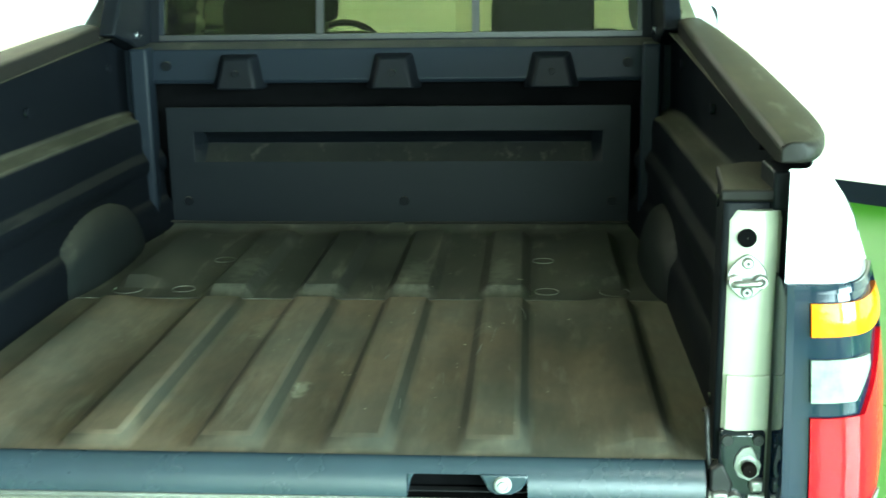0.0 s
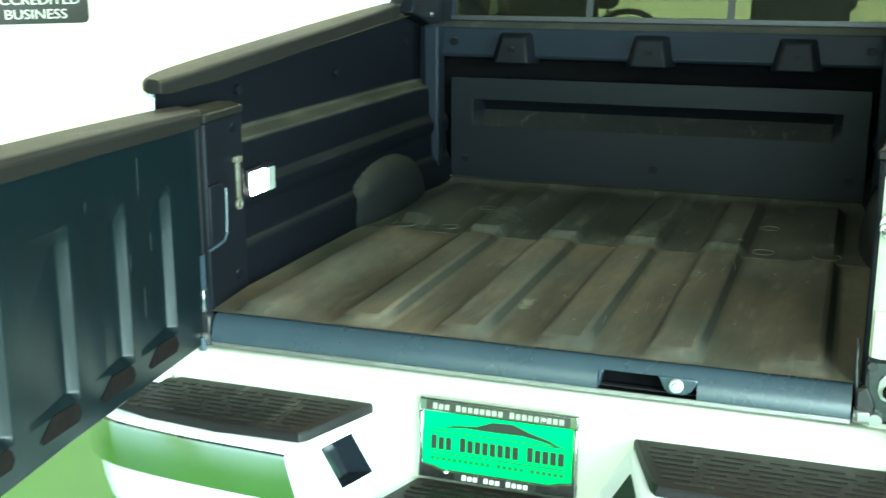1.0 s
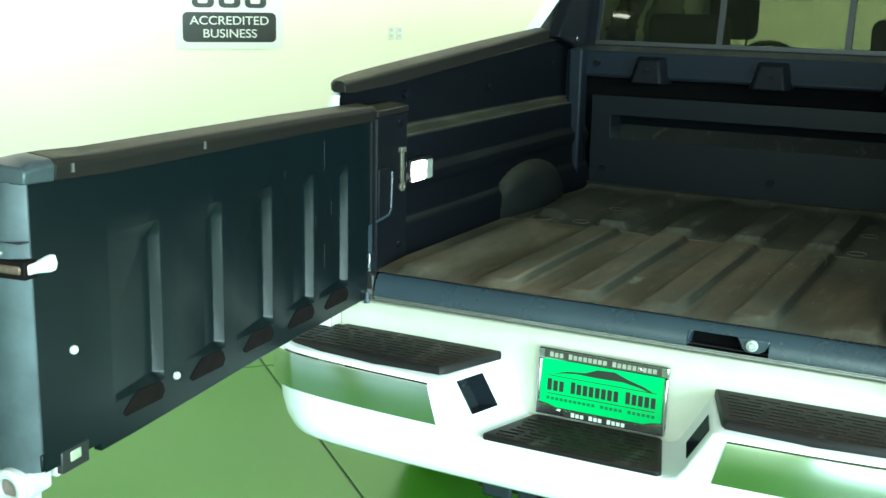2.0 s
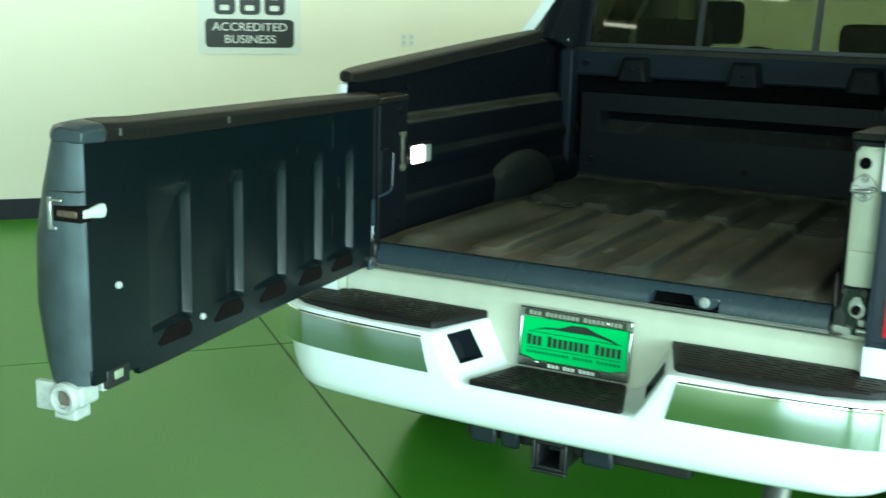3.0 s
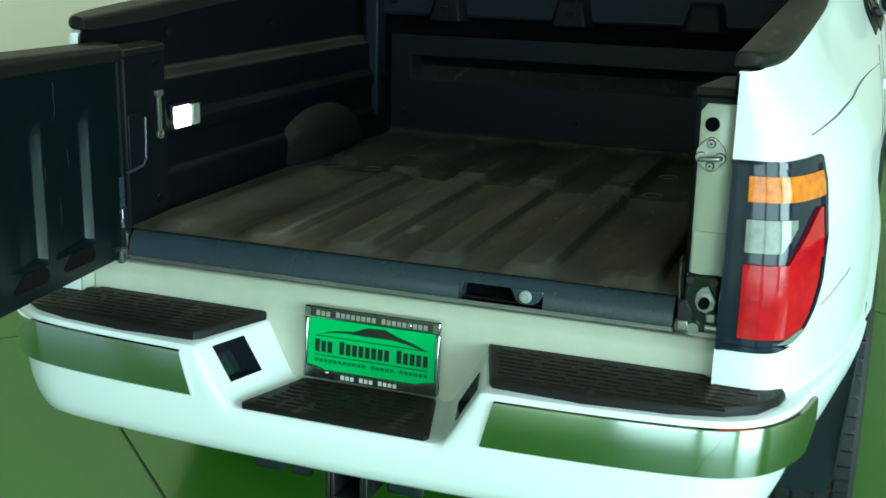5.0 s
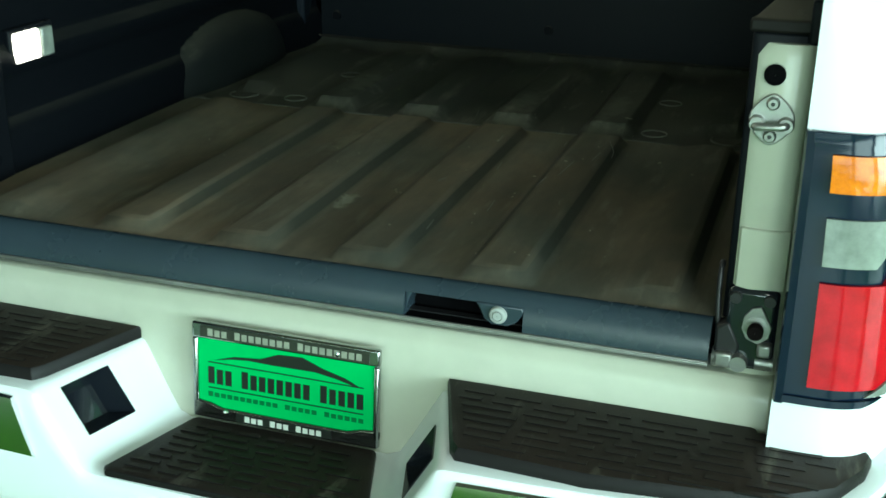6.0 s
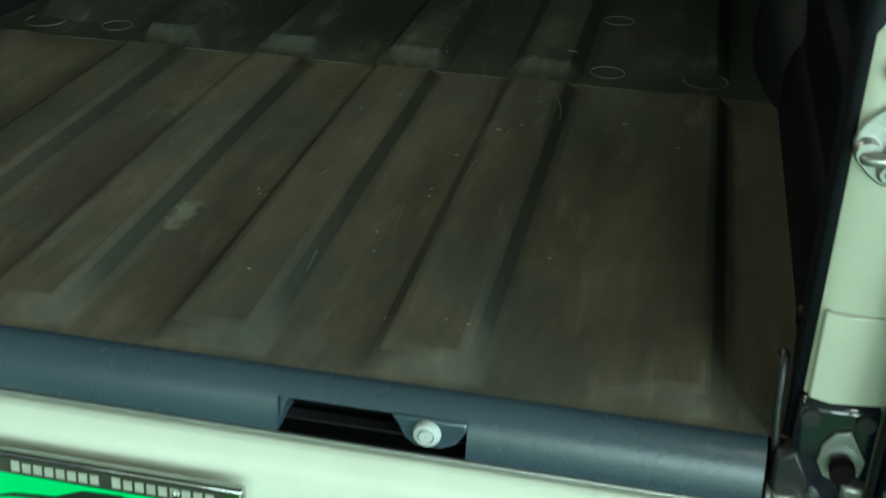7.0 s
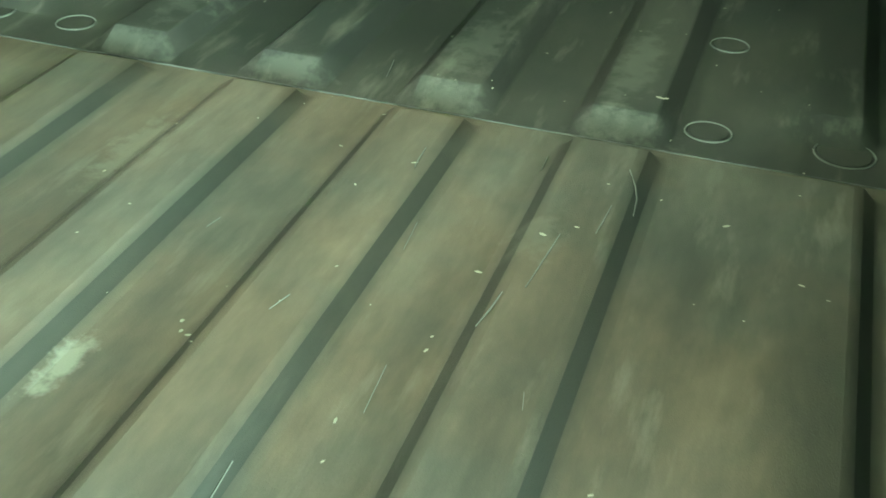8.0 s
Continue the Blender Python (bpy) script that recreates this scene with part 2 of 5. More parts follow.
def part(name, bm, material, parent=None, label="", bevel=0.0, smooth=True, thick=0.0, segments=2):
    """Links a bmesh as one mesh object under a thing or a part."""
    bmesh.ops.recalc_face_normals(bm, faces=bm.faces)
    if thick:
        thicken(bm, thick)
    me = bpy.data.meshes.new(name)
    bm.to_mesh(me)
    bm.free()
    me.materials.append(material)
    ob = new(name, me)
    ob.parent = parent
    if smooth:
        me.polygons.foreach_set("use_smooth", [True] * len(me.polygons))
        me.set_sharp_from_angle(angle=radians(38))
    if bevel:
        b = ob.modifiers.new("edge", "BEVEL")
        b.width, b.segments, b.limit_method, b.angle_limit = bevel, segments, "ANGLE", radians(28)
        b.harden_normals = False
    if label:
        tagged(ob, label)
    return ob


def box(bm, x0, x1, y0, y1, z0, z1):
    v = [bm.verts.new((x, y, z)) for x in (x0, x1) for y in (y0, y1) for z in (z0, z1)]
    for f in ((0, 1, 3, 2), (4, 6, 7, 5), (0, 4, 5, 1), (2, 3, 7, 6), (0, 2, 6, 4), (1, 5, 7, 3)):
        bm.faces.new([v[i] for i in f])
    return bm


def boxed(*lims):
    return box(bmesh.new(), *lims)


def prism(bm, pts, axis, lo, hi):
    """A flat outline drawn out along an axis; pts are the other two coordinates, in the order x, y, z."""
    def at(p, d):
        q = list(p)
        q.insert("xyz".index(axis), d)
        return bm.verts.new(q)
    a, b = [at(p, lo) for p in pts], [at(p, hi) for p in pts]
    bm.faces.new(a)
    bm.faces.new(b[::-1])
    for i in range(len(pts)):
        j = (i + 1) % len(pts)
        bm.faces.new((a[i], a[j], b[j], b[i]))
    return bm


def sheet(bm, rows):
    """A skin over rows of points."""
    vs = [[bm.verts.new(p) for p in row] for row in rows]
    for r, s in zip(vs, vs[1:]):
        for i in range(len(r) - 1):
            bm.faces.new((r[i], r[i + 1], s[i + 1], s[i]))
    return vs


def loft(bm, rings, caps=True):
    vs = [[bm.verts.new(p) for p in ring] for ring in rings]
    n = len(vs[0])
    for r, s in zip(vs, vs[1:]):
        for i in range(n):
            j = (i + 1) % n
            bm.faces.new((r[i], r[j], s[j], s[i]))
    if caps:
        bm.faces.new(vs[0])
        bm.faces.new(vs[-1][::-1])
    return bm


def lathe(bm, profile, centre, axis="x", steps=32):
    """Turns a profile of (radius, along) round an axis through centre."""
    rings = []
    for k in range(steps):
        a = 2 * math.pi * k / steps
        ring = []
        for r, d in profile:
            p = {"x": (d, r * math.cos(a), r * math.sin(a)), "y": (r * math.cos(a), d, r * math.sin(a)), "z": (r * math.cos(a), r * math.sin(a), d)}[axis]
            ring.append(bm.verts.new(Vector(centre) + Vector(p)))
        rings.append(ring)
    for k in range(steps):
        r, s = rings[k], rings[(k + 1) % steps]
        for i in range(len(profile) - 1):
            bm.faces.new((r[i], r[i + 1], s[i + 1], s[i]))
    return bm


def disc(bm, centre, radius, depth, axis="y", steps=20):
    """A short round block."""
    return lathe(bm, [(0.0005, -depth), (radius * 0.93, -depth), (radius, -depth * 0.8), (radius, depth), (0.0005, depth)], centre, axis, steps)


def tube(bm, pts, radius, steps=10):
    rings = []
    for i, p in enumerate(pts):
        d = (Vector(pts[min(i + 1, len(pts) - 1)]) - Vector(pts[max(i - 1, 0)])).normalized()
        side = d.cross(Vector((0.31, 0.2, 0.93))).normalized()
        up = side.cross(d)
        rings.append([Vector(p) + radius * (math.cos(t) * side + math.sin(t) * up) for t in (2 * math.pi * k / steps for k in range(steps))])
    return loft(bm, rings)


def glide(pts, n):
    """A smooth line through the points, n steps between each two."""
    out = []
    P = [Vector(p) for p in pts]
    for i in range(len(P) - 1):
        a, b, c, d = P[max(i - 1, 0)], P[i], P[i + 1], P[min(i + 2, len(P) - 1)]
        for k in range(n):
            t = k / n
            out.append(0.5 * ((2 * b) + (c - a) * t + (2 * a - 5 * b + 4 * c - d) * t * t + (3 * b - a - 3 * c + d) * t ** 3))
    return out + [P[-1]]


def lerp(table, v):
    """A value from a table of (place, value)."""
    if v <= table[0][0]:
        return table[0][1]
    for (a, p), (b, q) in zip(table, table[1:]):
        if v <= b:
            return p + (q - p) * (v - a) / (b - a)
    return table[-1][1]


def thing(name, label, category, place=(0, 0, 0), group="", kind=""):
    ob = new(name)
    ob.location = place
    return tagged(ob, label, category, group, kind)


def mirror_rows(rows):
    return [[(-x, y, z) for x, y, z in r] for r in rows]


def ramp(v, lo, lo_top, hi_top, hi):
    """0 outside lo..hi, 1 between the tops, sloped between."""
    if v <= lo or v >= hi:
        return 0.0
    if v < lo_top:
        return (v - lo) / (lo_top - lo)
    if v > hi_top:
        return (hi - v) / (hi - hi_top)
    return 1.0


# ---------------- the building ----------------
def slab(name, a0, a1, b0, b1, z0, z1, material, label, category):
    bm = bmesh.new()
    lo = [room(a, b, z0) for a, b in ((a0, b0), (a1, b0), (a1, b1), (a0, b1))]
    hi = [p + Vector((0, 0, z1 - z0)) for p in lo]
    loft(bm, [lo, hi])
    return tagged(part(name, bm, material, smooth=False), label, category, kind="structure")


A0, A1, B0, B1, TOP = -9.0, 6.21, -5.76, 8.0, 4.2
floor = slab("floor", A0, A1, B0, B1, -0.15, -0.006, JOINT, "glossy green painted concrete showroom floor with dark joints", "floor")
LINES_A, LINES_B, GAP = (A0, -6.68, -3.48, -0.28, 2.92, A1), (B0, -2.37, 0.83, 4.03, B1), 0.005
for a0, a1 in zip(LINES_A, LINES_A[1:]):
    for b0, b1 in zip(LINES_B, LINES_B[1:]):
        bm = bmesh.new()
        lo = [room(a, b, -0.02) for a, b in ((a0 + GAP, b0 + GAP), (a1 - GAP, b0 + GAP), (a1 - GAP, b1 - GAP), (a0 + GAP, b1 - GAP))]
        loft(bm, [lo, [p + Vector((0, 0, 0.02)) for p in lo]])
        part("floor_panel", bm, GREEN, floor, smooth=False)
slab("ceiling", A0 - 0.2, A1 + 0.2, B0 - 0.2, B1 + 0.2, TOP, TOP + 0.15, CEIL, "dark painted showroom ceiling", "ceiling")
slab("wall_west", A0 - 0.2, A1 + 0.2, B0 - 0.2, B0, -0.15, TOP, WALL, "cream painted plaster showroom wall", "wall")
slab("wall_north", A1, A1 + 0.2, B0, B1 + 0.2, -0.15, TOP, WALL, "cream painted plaster showroom wall", "wall")
slab("baseboard", A0, A1 - 0.015, B0, B0 + 0.014, 0.0, 0.14, BASE, "black vinyl baseboard along the wall", "baseboard")
slab("baseboard", A1 - 0.014, A1, B0 + 0.014, B1, 0.0, 0.14, BASE, "black vinyl baseboard along the wall", "baseboard")


def window_wall(name, along, at, spans, lo, hi):
    """A wall with openings that go through it. along: 'a' or 'b'."""
    ends = (A0 - 0.2, A1) if along == "a" else (B0, B1 + 0.2)
    bm = bmesh.new()

    def piece(p, q, z0, z1):
        c = ((p, at), (q, at), (q, at + (0.2 if at > 0 else -0.2)), (p, at + (0.2 if at > 0 else -0.2)))
        low = [room(*(k if along == "a" else k[::-1]), z0) for k in c]
        loft(bm, [low, [v + Vector((0, 0, z1 - z0)) for v in low]])
    prev = ends[0]
    for p, q in spans:
        piece(prev, p, -0.15, TOP)
        piece(p, q, -0.15, lo)
        piece(p, q, hi, TOP)
        prev = q
    piece(prev, ends[1], -0.15, TOP)
    tagged(part(name, bm, WALL, smooth=False), "cream showroom wall with large window openings", "wall", kind="structure")


window_wall("wall_east", "a", B1, [(-8.4, -4.6), (-3.9, -0.1), (0.6, 4.4)], 0.4, 3.1)
# the south openings are supposed, made for the weak fill
window_wall("wall_south", "b", A0, [(-4.4, -0.6), (0.1, 3.9)], 0.4, 3.1)


# ---------------- the truck: body sides and cab ----------------
truck = thing("pickup_truck", "white four-door pickup truck with black bed and open swing tailgate", "pickup truck")
AXLE, FRONT_AXLE, WHEEL_R = 0.97, 4.07, 0.372
RAIL = [(-0.05, 1.332), (0.0, 1.336), (1.32, 1.432)]
SKIN = [(0.44, 0.935), (0.5, 0.945), (0.6, 0.958), (0.7, 0.966), (0.8, 0.968), (0.9, 0.965), (1.0, 0.955), (1.1, 0.937), (1.2, 0.896), (1.3, 0.818), (1.34, 0.800), (1.44, 0.792), (1.60, 0.735), (1.74, 0.675), (1.78, 0.62)]
# how far the rear corner draws in, along the truck
CORNER = glide([(0.200, -0.036, 0), (0.165, -0.037, 0), (0.135, -0.033, 0), (0.108, -0.016, 0), (0.086, 0.025, 0), (0.066, 0.085, 0), (0.046, 0.16, 0), (0.024, 0.27, 0), (0.008, 0.42, 0), (0.0, 0.56, 0)], 3)


def skin(y, z, c=None):
    """The body side: x at a height and a distance along the truck."""
    x = lerp(SKIN, z)
    if c is None:
        c = 0.0
        for p, q in zip(CORNER, CORNER[1:]):
            if p[1] <= y <= q[1] and q[1] > p[1]:
                c = p[0] + (q[0] - p[0]) * (y - p[1]) / (q[1] - p[1])
    nose = max(0.0, y - 4.3)
    # the corner rounds in under the rail's tip
    x -= 0.034 * min(1.0, max(0.0, (z - 1.22) / 0.08)) * min(1.0, max(0.0, 1 - (y + 0.04) / 0.24))
    # the cab stands wider than the bed above the belt line
    k = min(1.0, max(0.0, (y - 0.6) / 1.5))
    h = min(1.0, max(0.0, (z - 1.06) / 0.28))
    x += 0.050 * k * k * (3 - 2 * k) * h * h * (3 - 2 * h) * (1.0 - 0.5 * max(0.0, z - 1.44) / 0.3)
    return x - c / 0.2 * (x - 0.712) - 0.35 * nose * nose


def lean(y, z):
    """How far the rear corner swells backwards, most at the foot of the lamp."""
    return lerp([(0.60, -0.046), (0.80, -0.044), (1.00, -0.022), (1.143, -0.008), (1.33, -0.004)], z) * min(1.0, max(0.0, 1 - (y + 0.04) / 0.30))


def flare(y, z):
    """The lip round the wheel openings."""
    out = 0.0
    for yc in (AXLE, FRONT_AXLE):
        d = math.hypot(y - yc, z - WHEEL_R)
        if z > 0.2:
            out = max(out, 0.018 * max(0.0, 1 - max(0.0, d - 0.455) / 0.12))
    return out


def low(y):
    """The lower edge of the body side, which goes up round the wheels."""
    base = 0.40 if y > 1.0 else 0.70
    for yc in (AXLE, FRONT_AXLE):
        if abs(y - yc) < 0.452:
            base = max(base, WHEEL_R + math.sqrt(0.452 ** 2 - (y - yc) ** 2))
    return base


def high(y):
    """The upper edge: bed rail, buttress, roof, windscreen, bonnet."""
    if y <= 1.30:
        return lerp(RAIL, y) - lerp([(0.0, 0.026), (0.10, 0.022), (0.25, 0.012)], y)
    return lerp([(1.30, 1.425), (1.34, 1.445), (1.58, 1.74), (1.68, 1.765), (2.9, 1.775), (3.25, 1.74), (4.05, 1.16), (4.9, 1.06), (5.1, 0.95)], y)


def side_rows():
    st = [(c[1], c[0]) for c in CORNER]
    ys = sorted(set([0.60 + 0.045 * k for k in range(17)] + [AXLE + 0.452 * math.cos(t * math.pi / 14) for t in range(15)] + [FRONT_AXLE + 0.452 * math.cos(t * math.pi / 14) for t in range(15)]
                    + [1.4 + 0.06 * k for k in range(4)] + [1.62 + 0.03 * k for k in range(68)] + [3.66 + 0.12 * k for k in range(12)] + [5.08, 5.1]))
    st += [(y, None) for y in ys if y > 0.57]
    levels = [0.40 + 0.034 * k for k in range(41)]
    rows = []
    for y, c in st:
        a, b = low(y), high(y)
        row = []
        for z in levels:
            z = min(max(z, a), b)
            row.append((skin(y, z, c) + flare(y, z), y + lean(y, z), z))
        rows.append([(row[0][0] - 0.05, row[0][1], row[0][2] + 0.012)] + row + [(row[-1][0] - lerp([(0.06, 0.003), (0.16, 0.045)], y), row[-1][1], row[-1][2] - 0.003)])
    return rows


def rear_glass(u, v):
    return 2.16 + 0.10 * v + (0.48 - 0.10 * v) * u, 1.23 + 0.43 * v


def front_glass(u, v):
    return 2.68 + (0.94 - 0.56 * v) * u, 1.21 + 0.45 * v


def in_window(y, z):
    v = (z - 1.23) / 0.43
    if 0.10 < v < 0.90 and 0.08 < (y - 2.16 - 0.10 * v) / (0.48 - 0.10 * v) < 0.92:
        return True
    v = (z - 1.21) / 0.45
    return 0.10 < v < 0.90 and 0.05 < (y - 2.68) / (0.94 - 0.56 * v) < 0.95


for flip in (False, True):
    bm = bmesh.new()
    rows = side_rows()
    sheet(bm, mirror_rows(rows) if flip else rows)
    bmesh.ops.remove_doubles(bm, verts=bm.verts, dist=0.0004)
    gone = [f for f in bm.faces if in_window(f.calc_center_median().y, f.calc_center_median().z)]
    bmesh.ops.delete(bm, geom=gone, context="FACES")
    part("body_side", bm, WHITE_PAINT, truck, "glossy white painted body side")


def skin_patch(name, y0, y1, z0, z1, material, parent, label="", lift=0.004, ny=8, nz=8, side=1, outline=None, thick=0.003, hole=False):
    """A patch that lies on the body side."""
    bm = bmesh.new()
    rows = []
    us, vs = [i / ny for i in range(ny + 1)], [k / nz for k in range(nz + 1)]
    if hole:
        us, vs = [0.0, 0.08, 0.3, 0.5, 0.7, 0.92, 1.0], [0.0, 0.10, 0.3, 0.5, 0.7, 0.90, 1.0]
    for u in us:
        row = []
        for v in vs:
            if outline:
                y, z = outline(u, v)
            else:
                y, z = y0 + (y1 - y0) * u, z0 + (z1 - z0) * v
            row.append((side * (skin(y, z) + flare(y, z) + lift), y + lean(y, z), z))
        rows.append(row)
    grid = sheet(bm, rows)
    if hole:
        inner = {p for r in grid[1:-1] for p in r[1:-1]}
        bmesh.ops.delete(bm, geom=[f for f in bm.faces if all(p in inner for p in f.verts)], context="FACES_ONLY")
    return part(name, bm, material, parent, label, thick=thick)


for side in (1, -1):
    for glass in (rear_glass, front_glass):
        ring = skin_patch("door_window", 0, 0, 0, 0, TRIM, truck, "dark framed tinted door window", side=side, outline=glass, hole=True)
        skin_patch("window_pane", 0, 0, 0, 0, DOOR_GLASS, ring, side=side, lift=0.002, thick=0.002, outline=lambda u, v, g=glass: g(0.06 + 0.88 * u, 0.08 + 0.84 * v))
    # seams of doors and the character line on the bed side
    for y in (2.12, 2.66, 3.68):
        skin_patch("door_seam", y, y + 0.006, 0.46, 1.20, BLACK, truck, side=side, lift=0.0012, ny=1, nz=20, thick=0.0015)
    skin_patch("door_handle", 2.42, 2.58, 1.02, 1.055, WHITE_PAINT, truck, "white door handle", side=side, lift=0.014, ny=4, nz=2, thick=0.012)
    skin_patch("door_handle", 3.36, 3.52, 1.02, 1.055, WHITE_PAINT, truck, "white door handle", side=side, lift=0.014, ny=4, nz=2, thick=0.012)

    # a grey strip paints the crease's shaded line on the smooth skin
    def crease(u, v):
        y = 0.08 + 2.0 * u * (0.25 + 0.75 * u)
        return y, 1.203 - (0.14 if y < 0.45 else 0.024) * (y - 0.45) ** 2 + 0.002 * v
    skin_patch("body_line", 0, 0, 0, 0, LINE_GREY, truck, side=side, lift=0.0010, ny=24, nz=1, outline=crease, thick=0.0015)

    def seam_low(u, v):
        y = 0.092 + 0.155 * u
        return y, 0.860 + 0.035 * u + 0.002 * v
    skin_patch("body_line", 0, 0, 0, 0, LINE_GREY, truck, side=side, lift=0.0010, ny=8, nz=1, outline=seam_low, thick=0.0015)

# roof, windscreen, bonnet, tail panel of the cab
bm = bmesh.new()
rows = []
for y in [1.56, 1.62, 1.7] + [1.9 + 0.2 * k for k in range(6)] + [3.05, 3.25]:
    zt = high(y)
    xs = skin(y, zt)
    rows.append([(xs * t, y, zt + 0.035 * (1 - t * t)) for t in (-1, -0.8, -0.5, 0, 0.5, 0.8, 1)])
sheet(bm, rows)
part("roof", bm, WHITE_PAINT, truck, "white cab roof", thick=0.02)
bm = bmesh.new()
rows = []
for k in range(7):
    y = 3.25 + 0.8 * k / 6
    zt = high(y)
    xs = skin(y, zt) - 0.02
    rows.append([(xs * t, y + 0.10 * (1 - t * t), zt + 0.02) for t in (-1, -0.6, 0, 0.6, 1)])
sheet(bm, rows)
part("windscreen", bm, PANE, truck, "clear curved windscreen", thick=0.005)
bm = bmesh.new()
rows = []
for k in range(8):
    y = 4.02 + 1.08 * k / 7
    zt = high(y)
    xs = skin(y, zt)
    rows.append([(xs * t, y + 0.08 * (1 - t * t), zt + 0.05 * (1 - t * t)) for t in (-1, -0.6, 0, 0.6, 1)])
rows.append([(0.8 * t, 5.12 + 0.08 * (1 - t * t), 0.45) for t in (-1, -0.6, 0, 0.6, 1)])
sheet(bm, rows)
part("bonnet", bm, WHITE_PAINT, truck, "white bonnet and nose")

# ---------------- rear wall of the cab with its window ----------------
GZ0, GZ1, GX, GY = 1.380, 1.70, 0.665, 1.605


bm = bmesh.new()
ring_o = [(-0.74, 1.335), (0.74, 1.335), (0.74, 1.76), (-0.74, 1.76)]
ring_i = [(-GX, GZ0), (GX, GZ0), (GX, GZ1), (-GX, GZ1)]
fr = [[bm.verts.new((x, GY + d + 0.20 * (z - GZ0), z)) for x, z in ring] for d in (0.0, 0.05) for ring in (ring_o, ring_i)]
for k in range(4):
    j = (k + 1) % 4
    bm.faces.new((fr[0][k], fr[0][j], fr[1][j], fr[1][k]))
    bm.faces.new((fr[2][k], fr[2][j], fr[3][j], fr[3][k]))
    bm.faces.new((fr[1][k], fr[1][j], fr[3][j], fr[3][k]))
    bm.faces.new((fr[0][k], fr[0][j], fr[2][j], fr[2][k]))
part("cab_rear_panel", bm, TRIM, truck, "dark grey panel round the rear window", smooth=False)
win = part("rear_window", boxed(-GX, GX, GY + 0.014, GY + 0.018, GZ0, GZ1), TINTED, truck, "tinted sliding rear window")
for v in win.data.vertices:
    v.co.y += 0.20 * (v.co.z - GZ0)
for x in (-0.215, 0.215):
    bm = boxed(x - 0.010, x + 0.010, GY + 0.008, GY + 0.026, GZ0, GZ1)
    for v in bm.verts:
        v.co.y += 0.20 * (v.co.z - GZ0)
    part("window_divider", bm, BLACK, win)
for z0, z1 in ((GZ0 - 0.004, GZ0 + 0.014),):
    part("window_rubber", boxed(-GX, GX, GY + 0.004, GY + 0.03 + 0.2 * (z0 - GZ0), z0, z1), BLACK, win)
for x in (-GX, GX - 0.012):
    bm = boxed(x, x + 0.012, GY + 0.004, GY + 0.03, GZ0, GZ1)
    for v in bm.verts:
        v.co.y += 0.20 * (v.co.z - GZ0)
    part("window_rubber", bm, GLOSS, win)

# cab interior: floor, seats and headrests, dashboard
part("cab_floor", boxed(-0.78, 0.78, 1.68, 4.0, 0.42, 0.5), BLACK, truck)
for y, xs in ((1.85, (-0.40, 0.40)), (2.75, (-0.46, 0.46))):
    for x in xs:
        wide = 0.22 if y < 2 else 0.24
        bm = boxed(x - wide, x + wide, y, y + 0.14, 0.75, 1.33)
        box(bm, x - wide, x + wide, y + 0.05, y + 0.55, 0.62, 0.78)
        seat = part("cab_seat", bm, SEAT, truck, "dark grey cloth cab seat", bevel=0.03, segments=3)
        part("headrest", boxed(x - (0.15 if y < 2 else 0.105), x + (0.15 if y < 2 else 0.105), y - 0.01, y + 0.10, 1.34 if y < 2 else 1.37, 1.49 if y < 2 else 1.57), SEAT, seat, bevel=0.035, segments=4)
        for d in (-0.06, 0.06) if y > 2 else ():
            part("headrest_post", tube(bmesh.new(), [(x + d, y + 0.05, 1.30), (x + d, y + 0.05, 1.40)], 0.006), STEEL, seat)
part("dashboard", boxed(-0.74, 0.74, 3.55, 4.0, 0.85, 1.14), BLACK, truck, bevel=0.04)
bm = bmesh.new()
lathe(bm, [(0.185, -0.014), (0.199, 0), (0.185, 0.014), (0.171, 0), (0.185, -0.014)], (-0.43, 3.42, 1.150), "y", 24)
part("steering_wheel", bm, BLACK, truck)

# ---------------- door mirrors ----------------
for side in (1, -1):
    bm = bmesh.new()
    rings = []
    for d, s in ((0.0, 0.90), (0.012, 1.0), (0.06, 0.96), (0.10, 0.75), (0.125, 0.35)):
        ring = []
        for k in range(24):
            t = 2 * math.pi * k / 24
            ct, sn = math.cos(t), math.sin(t)
            px = 0.098 * math.copysign(abs(ct) ** 0.55, ct)
            pz = 0.082 * math.copysign(abs(sn) ** 0.55, sn)
            ring.append((side * (0.992 + px * s), 2.98 + d, 1.335 + pz * s))
        rings.append(ring)
    loft(bm, rings)
    m = part("door_mirror", bm, WHITE_PAINT, truck, "white door mirror with its dark reflection painted on", bevel=0.0)
    rings = []
    for d, s in ((0.002, 0.91), (-0.004, 0.91)):
        ring = []
        for k in range(24):
            t = 2 * math.pi * k / 24
            ct, sn = math.cos(t), math.sin(t)
            ring.append((side * (0.992 + 0.098 * s * math.copysign(abs(ct) ** 0.55, ct)), 2.98 + d, 1.335 + 0.082 * s * math.copysign(abs(sn) ** 0.55, sn)))
        rings.append(ring)
    part("mirror_glass", loft(bmesh.new(), rings), MIRROR, m)
    part("mirror_arm", boxed(*sorted((side * 0.80, side * 0.92)), 2.99, 3.06, 1.245, 1.285), BLACK, m, bevel=0.01)

